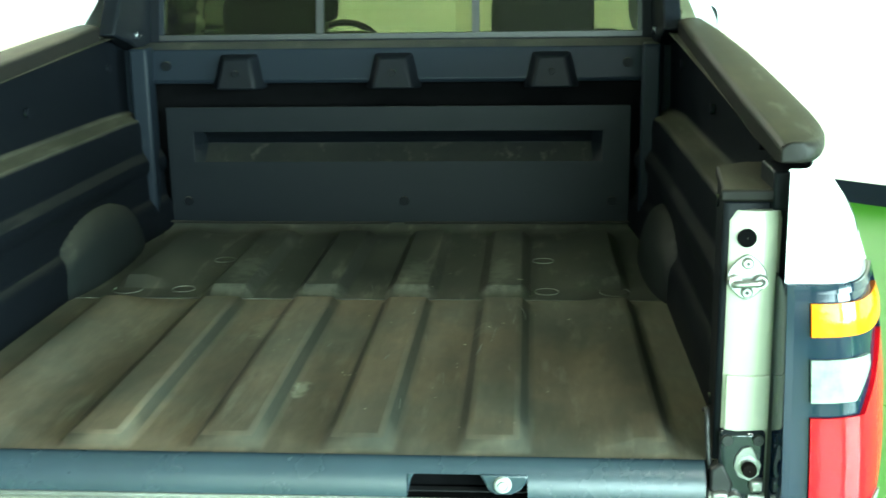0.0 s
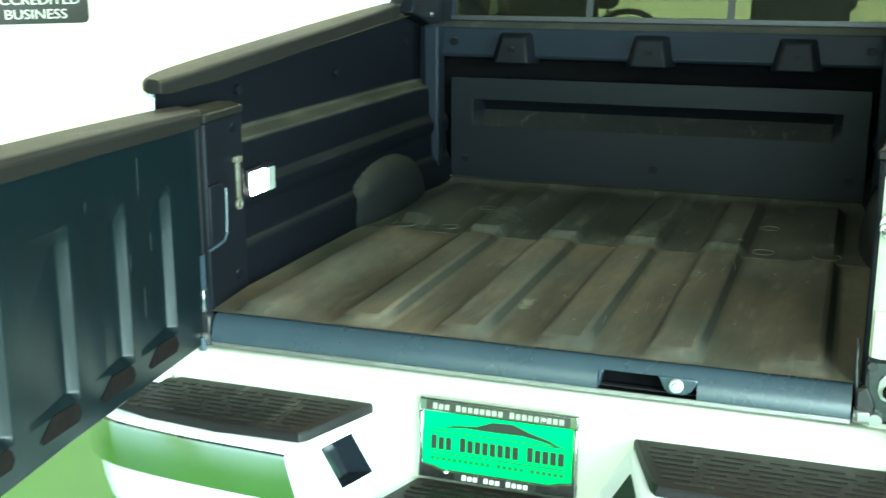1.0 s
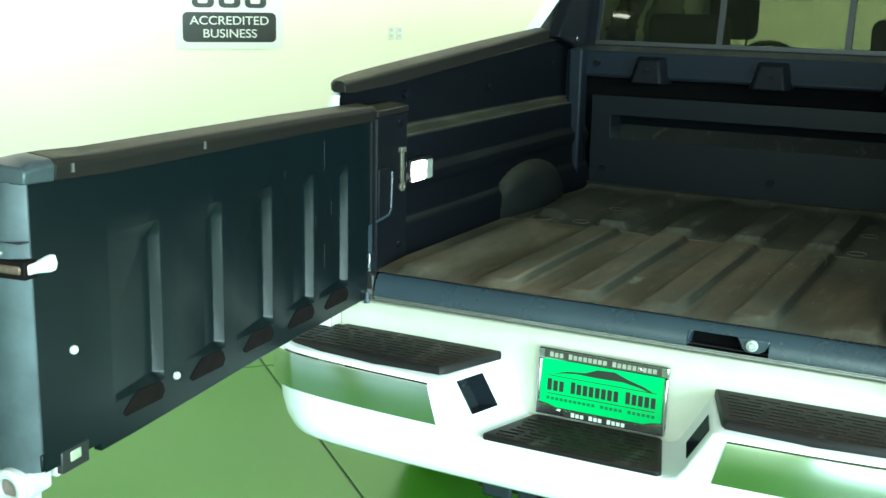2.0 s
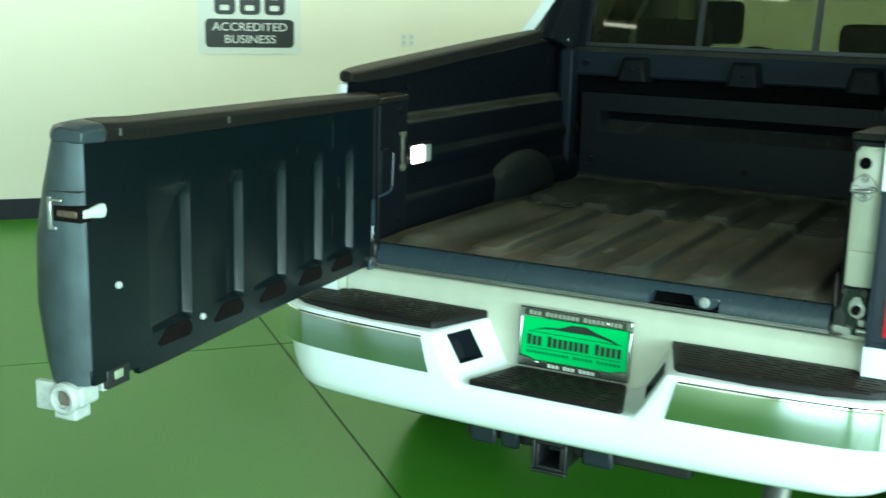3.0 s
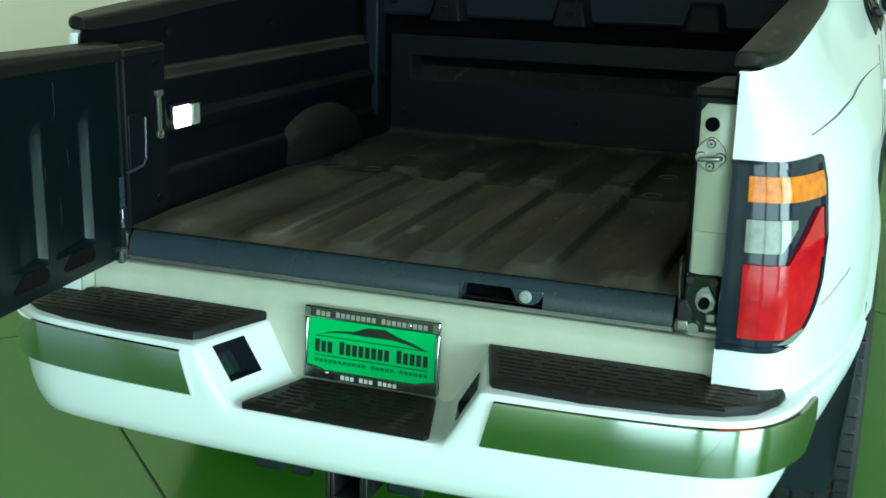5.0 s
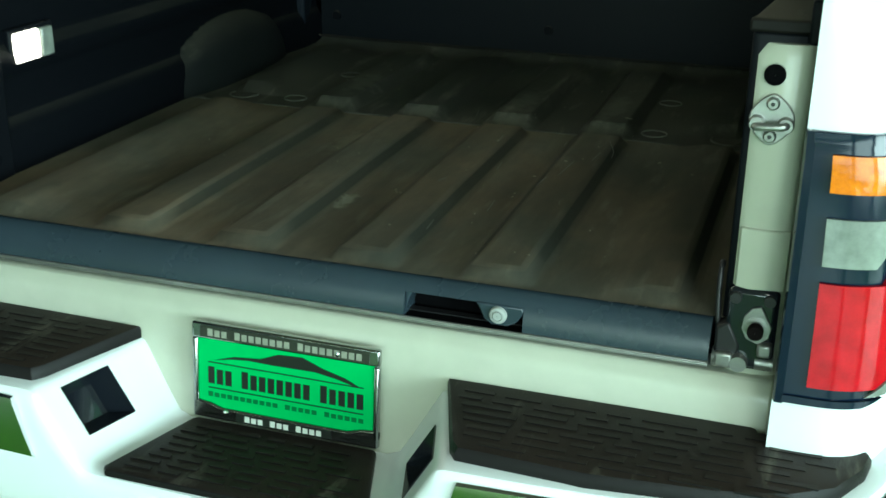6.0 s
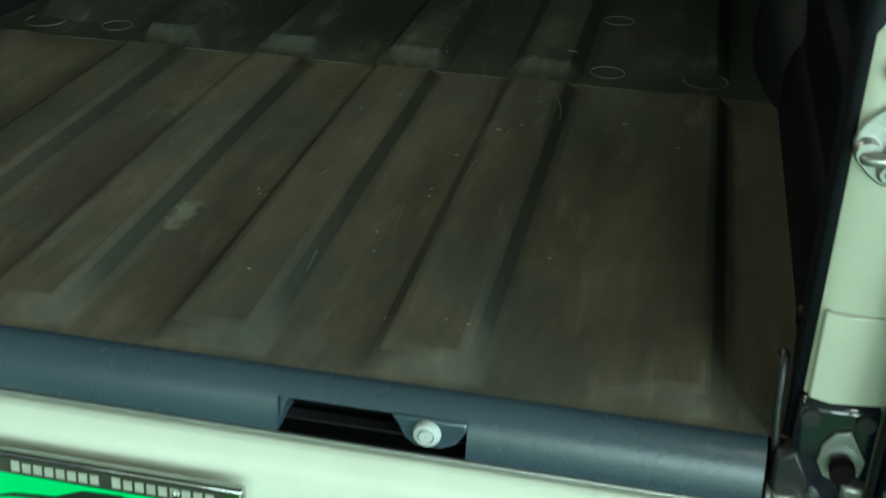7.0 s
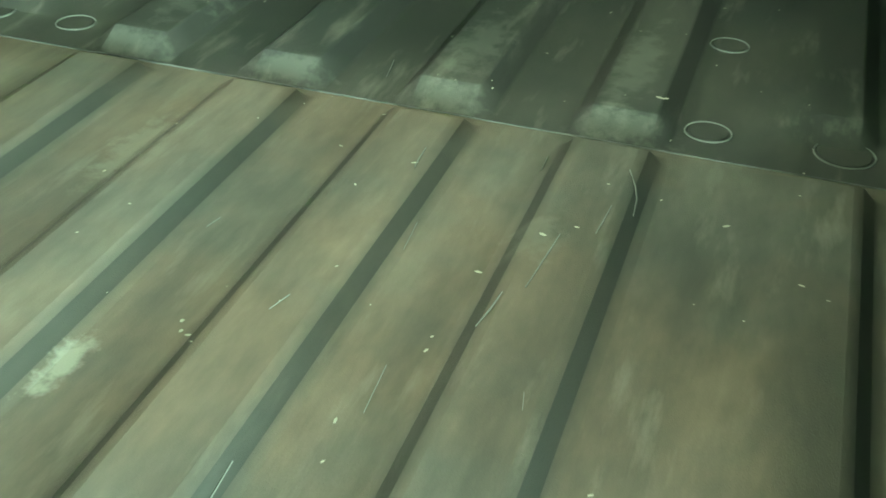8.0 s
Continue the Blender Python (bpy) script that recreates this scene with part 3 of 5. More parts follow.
# ---------------- bed rails, buttresses ----------------
for side in (1, -1):
    rings = []
    ys = [-0.034, -0.031, -0.022, -0.010, 0.0, 0.03, 0.07, 0.12] + [0.2 + 0.1 * k for k in range(11)] + [1.27, 1.315]
    for y in ys:
        z = lerp(RAIL, y)
        xi = lerp([(0.0, 0.699), (1.3, 0.724)], y)
        xo = lerp([(-0.034, 0.732), (-0.031, 0.740), (-0.022, 0.750), (-0.010, 0.758), (0.0, 0.763), (0.025, 0.772), (0.06, 0.781), (0.12, 0.788), (0.2, 0.793), (0.45, 0.800), (0.8, 0.805), (1.1, 0.800), (1.315, 0.789)], y)
        t = lerp([(-0.034, 0.020), (0.0, 0.026), (0.2, 0.034)], y)
        prof = [(xi, z - t), (xi, z - 0.001), (xi + 0.007, z + 0.006), (xi + 0.4 * (xo - xi), z + 0.009), (xi + 0.75 * (xo - xi), z + 0.009), (xo - 0.006, z + 0.004), (xo - 0.001, z - 0.003), (xo - 0.002, z - 0.016), (xo - 0.012, z - t)]
        rings.append([(side * x, y, zz) for x, zz in prof])
    part("bed_rail_cap", loft(bmesh.new(), rings), CAP, truck, "dusty black textured plastic bed rail cap", bevel=0.003)
    # inner face of the buttress between bed and roof
    bm = bmesh.new()
    pts = [(1.32, 1.412), (1.335, 1.435), (1.575, 1.735), (1.70, 1.76), (1.70, 1.36), (1.52, 1.355), (1.44, 1.385)]
    lo, hi = (0.690, 0.735)
    prism(bm, pts, "x", *sorted((side * lo, side * hi)))
    b = part("roof_buttress", bm, TRIM, truck, "black inner face of the roof buttress", bevel=0.006)
    part("cargo_hook", boxed(*sorted((side * 0.678, side * 0.692)), 1.462, 1.480, 1.392, 1.414), GLOSS, b, bevel=0.004)

# ---------------- bed walls ----------------
WALLP = [(0.655, 0.850), (0.658, 0.915), (0.664, 0.940), (0.680, 0.966), (0.682, 1.030), (0.674, 1.044), (0.672, 1.066), (0.690, 1.096), (0.690, 1.160), (0.694, 1.180), (0.750, 1.192), (0.757, 1.206), (0.757, 1.26)]
for side in (1, -1):
    rows = []
    for y in (0.03, 0.22, 0.5, 0.8, 1.1, 1.35, 1.47, 1.52):
        pinch = lerp([(0.03, 0.0), (1.35, 0.0), (1.47, 0.012), (1.52, 0.03)], y)
        row = [(side * (x - pinch), y, z) for x, z in WALLP]
        row.append((side * (0.755 - pinch), y, lerp(RAIL, y) - 0.03))
        row.append((side * (0.706 - pinch), y, lerp(RAIL, y) - 0.03))
        rows.append(row)
    bm = bmesh.new()
    sheet(bm, rows)
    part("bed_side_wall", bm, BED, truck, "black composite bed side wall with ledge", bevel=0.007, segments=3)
    # wheel arch: a soft hump that swells out of the wall
    rows = []
    for i in range(33):
        y = 1.065 + 0.305 * math.sin(math.pi / 2 * (i / 16 - 1))
        row = []
        for k in range(15):
            z = 0.855 + 0.158 * math.sin(math.pi / 2 * k / 14)
            d = (abs(y - 1.065) / 0.305) ** 2.1 + ((z - 0.855) / 0.158) ** 2.1
            row.append((side * (0.690 - 0.060 * max(0.0, 1 - d) ** 0.55), y, z))
        rows.append(row)
    bm = bmesh.new()
    sheet(bm, rows)
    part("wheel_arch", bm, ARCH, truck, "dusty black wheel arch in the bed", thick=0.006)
    for y, z in ((0.9, 1.27), (1.42, 1.32), (0.36, 1.28)):
        bm = bmesh.new()
        disc(bm, (side * 0.750, y, z), 0.012, 0.005, "x", 14)
        part("wall_plug", bm, TRIM, truck)

# ---------------- bulkhead at the front of the bed ----------------
FW = 1.515


def field(name, us, vs, height, put, material, parent, label="", bevel=0.0, smooth=True, thick=0.0):
    """A relief: height over a net of places."""
    bm = bmesh.new()
    sheet(bm, [[put(u, v, height(u, v)) for v in vs] for u in us])
    return part(name, bm, material, parent, label, bevel=bevel, smooth=smooth, thick=thick)


def cuts(*edges):
    return sorted(set(round(e, 4) for e in edges))


def emboss(x, z):
    """A long recess: a slope below, a deep slot under the upper lip."""
    deep = lerp([(1.053, 0.0), (1.094, 0.046), (1.101, 0.050), (1.137, 0.010), (1.139, 0.0)], z)
    return -deep * ramp(x, -0.560, -0.532, 0.532, 0.560)


front = field("bed_front_wall", cuts(-0.632, -0.560, -0.532, -0.3, 0, 0.3, 0.532, 0.560, 0.632), cuts(0.85, 0.95, 1.053, 1.094, 1.101, 1.137, 1.139, 1.17, 1.205),
              emboss,
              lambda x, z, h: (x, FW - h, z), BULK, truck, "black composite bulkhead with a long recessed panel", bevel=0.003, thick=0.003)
# sheet set behind the panel as the gap's painted shade
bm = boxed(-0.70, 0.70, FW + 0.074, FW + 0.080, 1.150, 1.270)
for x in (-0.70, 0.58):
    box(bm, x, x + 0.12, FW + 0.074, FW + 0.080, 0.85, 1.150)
part("bulkhead_slot", bm, SHADE_BLACK, truck, "near-black sheet painting the shade in the gap behind the bulkhead panel")
bm = bmesh.new()
prism(bm, [(FW + 0.055, 1.270), (FW - 0.012, 1.270), (FW - 0.018, 1.280), (FW + 0.01, 1.360), (FW + 0.055, 1.374), (FW + 0.095, 1.376), (FW + 0.095, 1.280), (FW + 0.055, 1.276)], "x", -0.70, 0.70)
part("bulkhead_top_trim", bm, DTRIM, truck, "dark grey trim under the rear window", bevel=0.006)
for x in (-0.420, 0.0, 0.420):
    bm = bmesh.new()
    a = [(x - 0.074, 1.256), (x + 0.074, 1.256), (x + 0.050, 1.347), (x - 0.050, 1.347)]
    b = [(x - 0.052, 1.258), (x + 0.052, 1.258), (x + 0.034, 1.338), (x - 0.034, 1.338)]
    loft(bm, [[(p, FW + 0.02, q) for p, q in a], [(p, FW - 0.020 + 0.25 * (q - 1.26), q) for p, q in a], [(p, FW - 0.058 + 0.25 * (q - 1.26), q) for p, q in b]])
    t = part("tie_down", bm, TRIM, truck, "black moulded tie-down cleat", bevel=0.006)
    bm = bmesh.new()
    disc(bm, (x, FW - 0.052, 1.300), 0.008, 0.006)
    part("tie_down_bolt", bm, BED, t)
for x, y, z in ((-0.62, FW - 0.006, 1.318), (0.62, FW - 0.006, 1.318), (-0.585, FW - 0.002, 0.945), (0.585, FW - 0.002, 0.945), (0.02, FW - 0.002, 0.945)):
    bm = bmesh.new()
    disc(bm, (x, y, z), 0.013, 0.006)
    part("trim_bolt", bm, BED, truck)
for x in (-0.675, 0.675):
    bm = bmesh.new()
    k = math.copysign(1.0, x)
    prism(bm, [(k * 0.650, 1.44), (k * 0.700, 1.44), (k * 0.706, 1.50), (k * 0.778, 1.51), (k * 0.778, 1.58), (k * 0.660, 1.53)], "z", 0.85, 1.37)
    part("corner_post_trim", bm, DTRIM, truck, "dark grey trim in the bed corner", bevel=0.008)

# ---------------- bed floor: trunk lid and fixed front part, with raised ribs ----------------
FZ, RIB_H, SEAM = 0.865, 0.019, 0.824
RIBS = [(-0.588, -0.453), (-0.367, -0.250), (-0.160, -0.043), (0.043, 0.160), (0.250, 0.367), (0.453, 0.588)]
RIB_W = 0.022


def rib_cuts():
    out = [-0.71, -0.64, 0.64, 0.71]
    for i, (a, b) in enumerate(RIBS):
        wa, wb = (0.070 if i == 5 else RIB_W), (0.070 if i == 0 else RIB_W)
        out += [a, a + wa, b - wb, b]
    return cuts(*out)


def lid_height(x, y):
    h = 0.0
    for i, (a, b) in enumerate(RIBS):
        wa, wb = (0.070 if i == 5 else RIB_W), (0.070 if i == 0 else RIB_W)
        h = max(h, min(ramp(x, a, a + wa, b - wb, b), ramp(y, 0.016, 0.038, 0.786, 0.808)))
    sag = 0.0015 * noise.noise(Vector((x * 3, y * 3, 0.2))) * min(1.0, max(0.0, (y - 0.03) / 0.15))
    return RIB_H * h + sag


def front_height(x, y):
    h = 0.0
    for i, (a, b) in enumerate(RIBS):
        wa, wb = (0.070 if i == 5 else RIB_W), (0.070 if i == 0 else RIB_W)
        start = 0.830 if 0 < i < 5 else 0.905
        h = max(h, min(ramp(x, a, a + wa, b - wb, b), ramp(y, start, start + 0.040, 1.40, 1.44)))
    # the floor turns up against the bulkhead
    return 0.022 * h + lerp([(1.455, 0.0), (1.485, 0.004), (1.505, 0.013), (1.52, 0.026)], y)


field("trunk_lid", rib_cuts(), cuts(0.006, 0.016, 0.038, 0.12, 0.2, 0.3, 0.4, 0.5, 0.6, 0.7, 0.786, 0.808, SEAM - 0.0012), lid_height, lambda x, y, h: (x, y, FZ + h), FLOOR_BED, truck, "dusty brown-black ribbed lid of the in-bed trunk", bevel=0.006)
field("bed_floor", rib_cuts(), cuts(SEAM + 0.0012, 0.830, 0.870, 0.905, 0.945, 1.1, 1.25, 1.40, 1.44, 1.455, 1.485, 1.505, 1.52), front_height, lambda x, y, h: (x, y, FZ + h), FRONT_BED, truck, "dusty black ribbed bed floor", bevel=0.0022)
part("lid_seal", tube(bmesh.new(), [(-0.70, SEAM, FZ + 0.0004), (0.70, SEAM, FZ + 0.0004)], 0.0015), SEAL_DUST, truck)
part("lid_gap", boxed(-0.70, 0.70, SEAM - 0.008, SEAM + 0.008, FZ - 0.03, FZ - 0.0012), FRONT_BED, truck)
for x, y, r in ((-0.424, 0.899, 0.026), (0.397, 1.166, 0.026), (0.402, 0.892, 0.027), (0.552, 0.893, 0.034), (-0.397, 1.166, 0.026), (-0.552, 0.893, 0.034)):
    bm = bmesh.new()
    lathe(bm, [(r - 0.0015, 0.0), (r - 0.001, 0.0015), (r, 0.0015), (r + 0.0006, 0.0)], (x, y, FZ), "z", 28)
    part("drain_plug_ring", bm, RING, truck)
    bm = bmesh.new()
    lathe(bm, [(0.0005, 0.001), (r - 0.005, 0.001), (r - 0.004, 0.0)], (x, y, FZ), "z", 28)
    part("drain_plug", bm, FRONT_BED, truck)
for x in (-1, 1):
    bm = tube(bmesh.new(), [(x * 0.655, 1.38, 0.872), (x * 0.668, 1.455, 0.875), (x * 0.660, 1.492, 0.892), (x * 0.62, 1.506, 0.887), (x * 0.46, 1.508, 0.884), (x * 0.02, 1.508, 0.884)], 0.0030)
    part("floor_seal", bm, CAP, truck)
# rough underside that closes the trunk
part("trunk_well", boxed(-0.70, 0.70, 0.06, 1.5, 0.42, 0.855), BLACK, truck)

# ---------------- tail sill ----------------
prof = [(0.050, 0.8600), (0.018, 0.8622), (0.009, 0.8620), (0.001, 0.8590), (-0.006, 0.8520), (-0.0115, 0.8435), (-0.0155, 0.8340), (-0.0180, 0.8240), (-0.0195, 0.8140), (-0.0195, 0.8090), (-0.016, 0.806), (0.050, 0.806)]


def sill_piece(x0, x1):
    bm = bmesh.new()
    prism(bm, prof, "x", x0, x1)
    return bm


sill = part("tail_sill", sill_piece(-0.622, 0.182), SILL, truck, "dark blue-grey plastic tail sill", bevel=0.0)
part("sill_end", sill_piece(0.362, 0.622), SILL, sill)
bm = bmesh.new()
prism(bm, prof[:5] + [(-0.0115, 0.8430), (0.05, 0.8430)], "x", 0.182, 0.362)
part("sill_bridge", bm, SILL, sill)
bm = bmesh.new()
prism(bm, [(0.182, 0.844), (0.194, 0.844), (0.188, 0.834), (0.182, 0.812)], "y", -0.010, 0.03)
part("latch_surround", bm, SILL, sill, bevel=0.002)
bm = bmesh.new()
prism(bm, [(0.290, 0.844), (0.362, 0.844), (0.362, 0.834), (0.352, 0.819), (0.338, 0.8115), (0.314, 0.8115), (0.303, 0.819), (0.297, 0.833)], "y", -0.0145, 0.03)
part("latch_surround", bm, SILL, sill, bevel=0.003)
# back and floor of the latch pocket, its shade put into the colour
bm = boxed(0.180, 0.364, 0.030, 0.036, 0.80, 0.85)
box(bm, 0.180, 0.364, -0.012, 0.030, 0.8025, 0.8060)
part("latch_pocket", bm, SHADE_BLACK, sill)
bm = bmesh.new()
lathe(bm, [(0.0005, -0.010), (0.006, -0.010), (0.007, -0.007), (0.008, -0.009), (0.0115, -0.008), (0.0132, -0.005), (0.0132, 0.01)], (0.325, -0.012, 0.829), "y", 28)
part("lock_button", bm, mat("pale_grey_plastic", (0.34, 0.36, 0.34), 0.4), sill, "pale grey round lock button")
bm = bmesh.new()
tube(bm, [(-0.622, -0.010, 0.799), (0.622, -0.010, 0.799)], 0.004)
tube(bm, [(-0.622, -0.0205, 0.8065), (0.622, -0.0205, 0.8065)], 0.0022)
part("sill_weatherstrip", bm, STEEL, truck, "thin bright strip along the sill")
part("sill_gap", boxed(-0.64, 0.64, 0.006, 0.02, 0.792, 0.808), BLACK, truck)


# ---------------- jamb pillars ----------------
for side in (1, -1):
    # painted jamb that faces the rear
    prof = [(0.643, 0.03), (0.643, 0.006), (0.653, -0.001), (0.680, -0.003), (0.700, 0.000), (0.708, 0.004), (0.713, 0.014), (0.740, 0.06)]
    rings = []
    for z, top in ((0.79, 0), (1.10, 0), (1.225, 0), (1.240, 0.010)):
        rings.append([(side * (max(x, 0.643 if side > 0 else 0.672) + (top if x < 0.66 else 0)), y + top * 0.5, z) for x, y in prof])
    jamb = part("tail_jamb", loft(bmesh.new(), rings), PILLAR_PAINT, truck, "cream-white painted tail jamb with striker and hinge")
    bm = bmesh.new()
    prism(bm, [(side * x, y) for x, y in ((0.646, 0.0), (0.708, 0.016), (0.710, 0.001), (0.698, -0.005), (0.664, -0.008), (0.646, -0.004))], "z", 0.915, 1.000)
    if side > 0:
        part("jamb_cover", bm, PILLAR_PAINT, jamb, bevel=0.003)
    else:
        bm.free()
        part("jamb_edge", boxed(-0.6440, -0.6428, -0.013, 0.004, 0.885, 0.985), SILL, jamb)
    if side > 0:
        # the hole is a flat disc with its shade painted near-black
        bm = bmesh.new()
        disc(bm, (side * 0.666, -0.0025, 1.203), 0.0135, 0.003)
        part("jamb_hole", bm, SHADE_BLACK, jamb)
        # striker plate with two screws and a wire loop
        bm = bmesh.new()
        outline = [(0.0225 * math.cos(a) * (1 + 0.25 * math.cos(2 * a)), 0.033 * math.sin(a)) for a in (math.tau * k / 24 for k in range(24))]
        loft(bm, [[(0.668 + p, y, 1.147 + q) for p, q in outline] for y in (-0.002, -0.0075)])
        st = part("striker_plate", bm, STEEL, jamb, "bright steel striker plate", bevel=0.0015)
        bm = tube(bmesh.new(), glide([(0.651, -0.005, 1.139), (0.649, -0.016, 1.139), (0.653, -0.021, 1.140), (0.668, -0.022, 1.141), (0.683, -0.021, 1.142), (0.687, -0.016, 1.143), (0.686, -0.005, 1.143)], 3), 0.0050)
        part("striker_loop", bm, STEEL, st)
        for x in (0.651, 0.686):
            bm = bmesh.new()
            lathe(bm, [(0.0005, -0.013), (0.009, -0.013), (0.0105, -0.008), (0.0105, 0.0)], (x, -0.004, 1.142), "y", 16)
            part("loop_boss", bm, STEEL, st)
        for dz in (-0.021, 0.021):
            bm = bmesh.new()
            lathe(bm, [(0.0005, -0.004), (0.006, -0.004), (0.0085, -0.001), (0.0085, 0.002)], (0.668, -0.009, 1.147 + dz), "y", 16)
            part("striker_screw", bm, STEEL, st)
            bm = bmesh.new()
            disc(bm, (0.668, -0.0125, 1.147 + dz), 0.0026, 0.0015, "y", 10)
            part("screw_slot", bm, BLACK, st)
    # lower hinge bracket
    bm = boxed(*sorted((side * 0.640, side * 0.706)), -0.012, 0.02, 0.80, 0.918)
    hb = part("hinge_bracket", bm, GLOSS, truck, "black steel hinge bracket with a cable stud", bevel=0.008)
    for x, z in ((0.650, 0.905), (0.694, 0.905)):
        bm = bmesh.new()
        disc(bm, (side * x, -0.014, z), 0.008, 0.003)
        part("bracket_bolt", bm, BLACK, hb)
    if side > 0:
        bm = bmesh.new()
        lathe(bm, [(0.0005, -0.03), (0.007, -0.03), (0.009, -0.024), (0.006, -0.022), (0.006, -0.014), (0.016, -0.013), (0.017, -0.006), (0.0005, -0.006)], (side * 0.680, -0.004, 0.866), "y", 18)
        part("cable_stud", bm, STEEL, hb)
        bm = bmesh.new()
        disc(bm, (side * 0.680, -0.030, 0.866), 0.0105, 0.006)
        part("stud_core", bm, RUST_SHADE, hb)
        bm = bmesh.new()
        prism(bm, [(side * x, z) for x, z in ((0.663, 0.880), (0.672, 0.893), (0.684, 0.896), (0.690, 0.886), (0.700, 0.868), (0.697, 0.852), (0.684, 0.842), (0.668, 0.848), (0.661, 0.862))], "y", -0.016, -0.012)
        part("stud_flange", bm, STEEL, hb, bevel=0.001)
    bm = bmesh.new()
    lathe(bm, [(0.0005, -0.022), (0.013, -0.022), (0.015, -0.018), (0.015, 0.018), (0.0005, 0.022)], (side * 0.648, -0.004, 0.812), "x", 16)
    lathe(bm, [(0.0005, -0.012), (0.011, -0.012), (0.011, 0.012), (0.0005, 0.012)], (side * 0.695, -0.004, 0.812), "x", 16)
    part("hinge_pin", bm, STEEL, hb)
    if side > 0:
        for x0, x1, z0, z1 in ((0.630, 0.654, 0.804, 0.826), (0.684, 0.704, 0.826, 0.846)):
            part("pin_block", boxed(x0, x1, -0.024, 0.0, z0, z1), STEEL, hb, bevel=0.004)
        bm = bmesh.new()
        lathe(bm, [(0.0005, -0.018), (0.011, -0.018), (0.0125, -0.012), (0.0125, 0.0)], (0.662, -0.006, 0.812), "y", 18)
        part("hinge_nut", bm, STEEL, hb)
    bm = bmesh.new()
    prism(bm, [(side * 0.628, 0.80), (side * 0.655, 0.80), (side * 0.662, 0.835), (side * 0.645, 0.868), (side * 0.628, 0.858)], "y", -0.014, 0.012)
    part("hinge_cup", bm, BLACK, hb, bevel=0.004)
    # inner trim beside the jamb, with its ledge cap
    bm = bmesh.new()
    prism(bm, [(side * x, y) for x, y in ((0.632, 0.012), (0.638, 0.03), (0.655, 0.20), (0.700, 0.23), (0.735, 0.23), (0.735, 0.025), (0.64, 0.008))], "z", 0.855, 1.252)
    tr = part("jamb_trim", bm, TRIM, truck, "dark grey plastic trim beside the tail jamb", bevel=0.004)
    bm = bmesh.new()
    prism(bm, [(side * x, y) for x, y in ((0.628, 0.006), (0.634, 0.03), (0.651, 0.20), (0.700, 0.236), (0.735, 0.236), (0.735, 0.006))], "z", 1.252, 1.270)
    part("trim_cap", bm, CAP, tr, "dusty cap on the jamb trim", bevel=0.004)
    if side < 0:
        # moulded pad on the trim, with a paler, glossier tube along its edge
        rim = [(0.012, 1.125), (0.062, 1.125), (0.076, 1.112), (0.073, 1.016), (0.062, 1.002), (0.034, 0.997), (0.012, 0.990)]
        bm = bmesh.new()
        prism(bm, rim, "x", -0.662, -0.628)
        pad = part("trim_pad", bm, TRIM, tr, "raised pad on the jamb trim", bevel=0.003)
        part("pad_edge", tube(bmesh.new(), [(-0.6285, y - 0.001, z) for y, z in ((0.077, 1.112), (0.075, 1.060), (0.073, 1.018), (0.063, 1.003), (0.034, 0.998), (0.002, 0.995))], 0.0038), SILL, pad)
    for z in (0.905, 1.225):
        bm = bmesh.new()
        disc(bm, (side * 0.652, 0.15, z), 0.010, 0.006, "x", 14)
        part("trim_screw", bm, BED, tr)
    bm = tube(bmesh.new(), glide([(side * 0.624, 0.04, 0.930), (side * 0.626, 0.03, 0.935), (side * 0.625, 0.018, 0.925), (side * 0.626, 0.010, 0.89), (side * 0.629, 0.006, 0.855), (side * 0.634, 0.004, 0.825)], 4), 0.0040)
    if side > 0:
        part("gate_seal", bm, BLACK, truck, "black rubber seal at the gate opening")
    else:
        bm.free()
    # inside return between jamb and rail end
    bm = boxed(*sorted((side * (0.700 if side > 0 else 0.645), side * (0.752 if side > 0 else 0.704))), 0.004 if side > 0 else -0.034, 0.10, 1.24 if side > 0 else 1.252, 1.296 if side > 0 else 1.269)
    part("rail_end_trim", bm, TRIM, truck, bevel=0.004)

# bed lamp in the left wall
bm = boxed(-0.694, -0.675, 0.252, 0.380, 1.044, 1.116)
lamp = part("bed_lamp", bm, TRIM, truck, "lit white bed lamp in the side wall", bevel=0.004)
part("lamp_lens", boxed(-0.680, -0.669, 0.260, 0.332, 1.054, 1.108), LAMP_ON, lamp, "glowing white lens", bevel=0.004)
part("lamp_clip", boxed(-0.680, -0.666, 0.335, 0.368, 1.054, 1.108), CLEAR, lamp, bevel=0.003)
bm = boxed(-0.650, -0.643, 0.152, 0.166, 1.072, 1.152)
box(bm, -0.652, -0.640, 0.146, 0.172, 1.150, 1.164)
lathe(bm, [(0.006, -0.004), (0.013, -0.004), (0.013, 0.004), (0.006, 0.004), (0.006, -0.004)], (-0.646, 0.159, 1.060), "x", 18)
box(bm, -0.660, -0.645, 0.154, 0.164, 1.100, 1.118)
part("tie_loop", bm, mat("dull_olive_steel", (0.13, 0.125, 0.09), 0.5, metal=0.3, vary=0.5, scale=70), truck, "dull steel tie strap with a ring on the bed wall", bevel=0.002)

# ---------------- tail lamps ----------------
PLAN = glide([Vector((0.200, -0.037, 0))] + [c for c in CORNER if c[0] < 0.19 and c[1] < 0.125], 4)


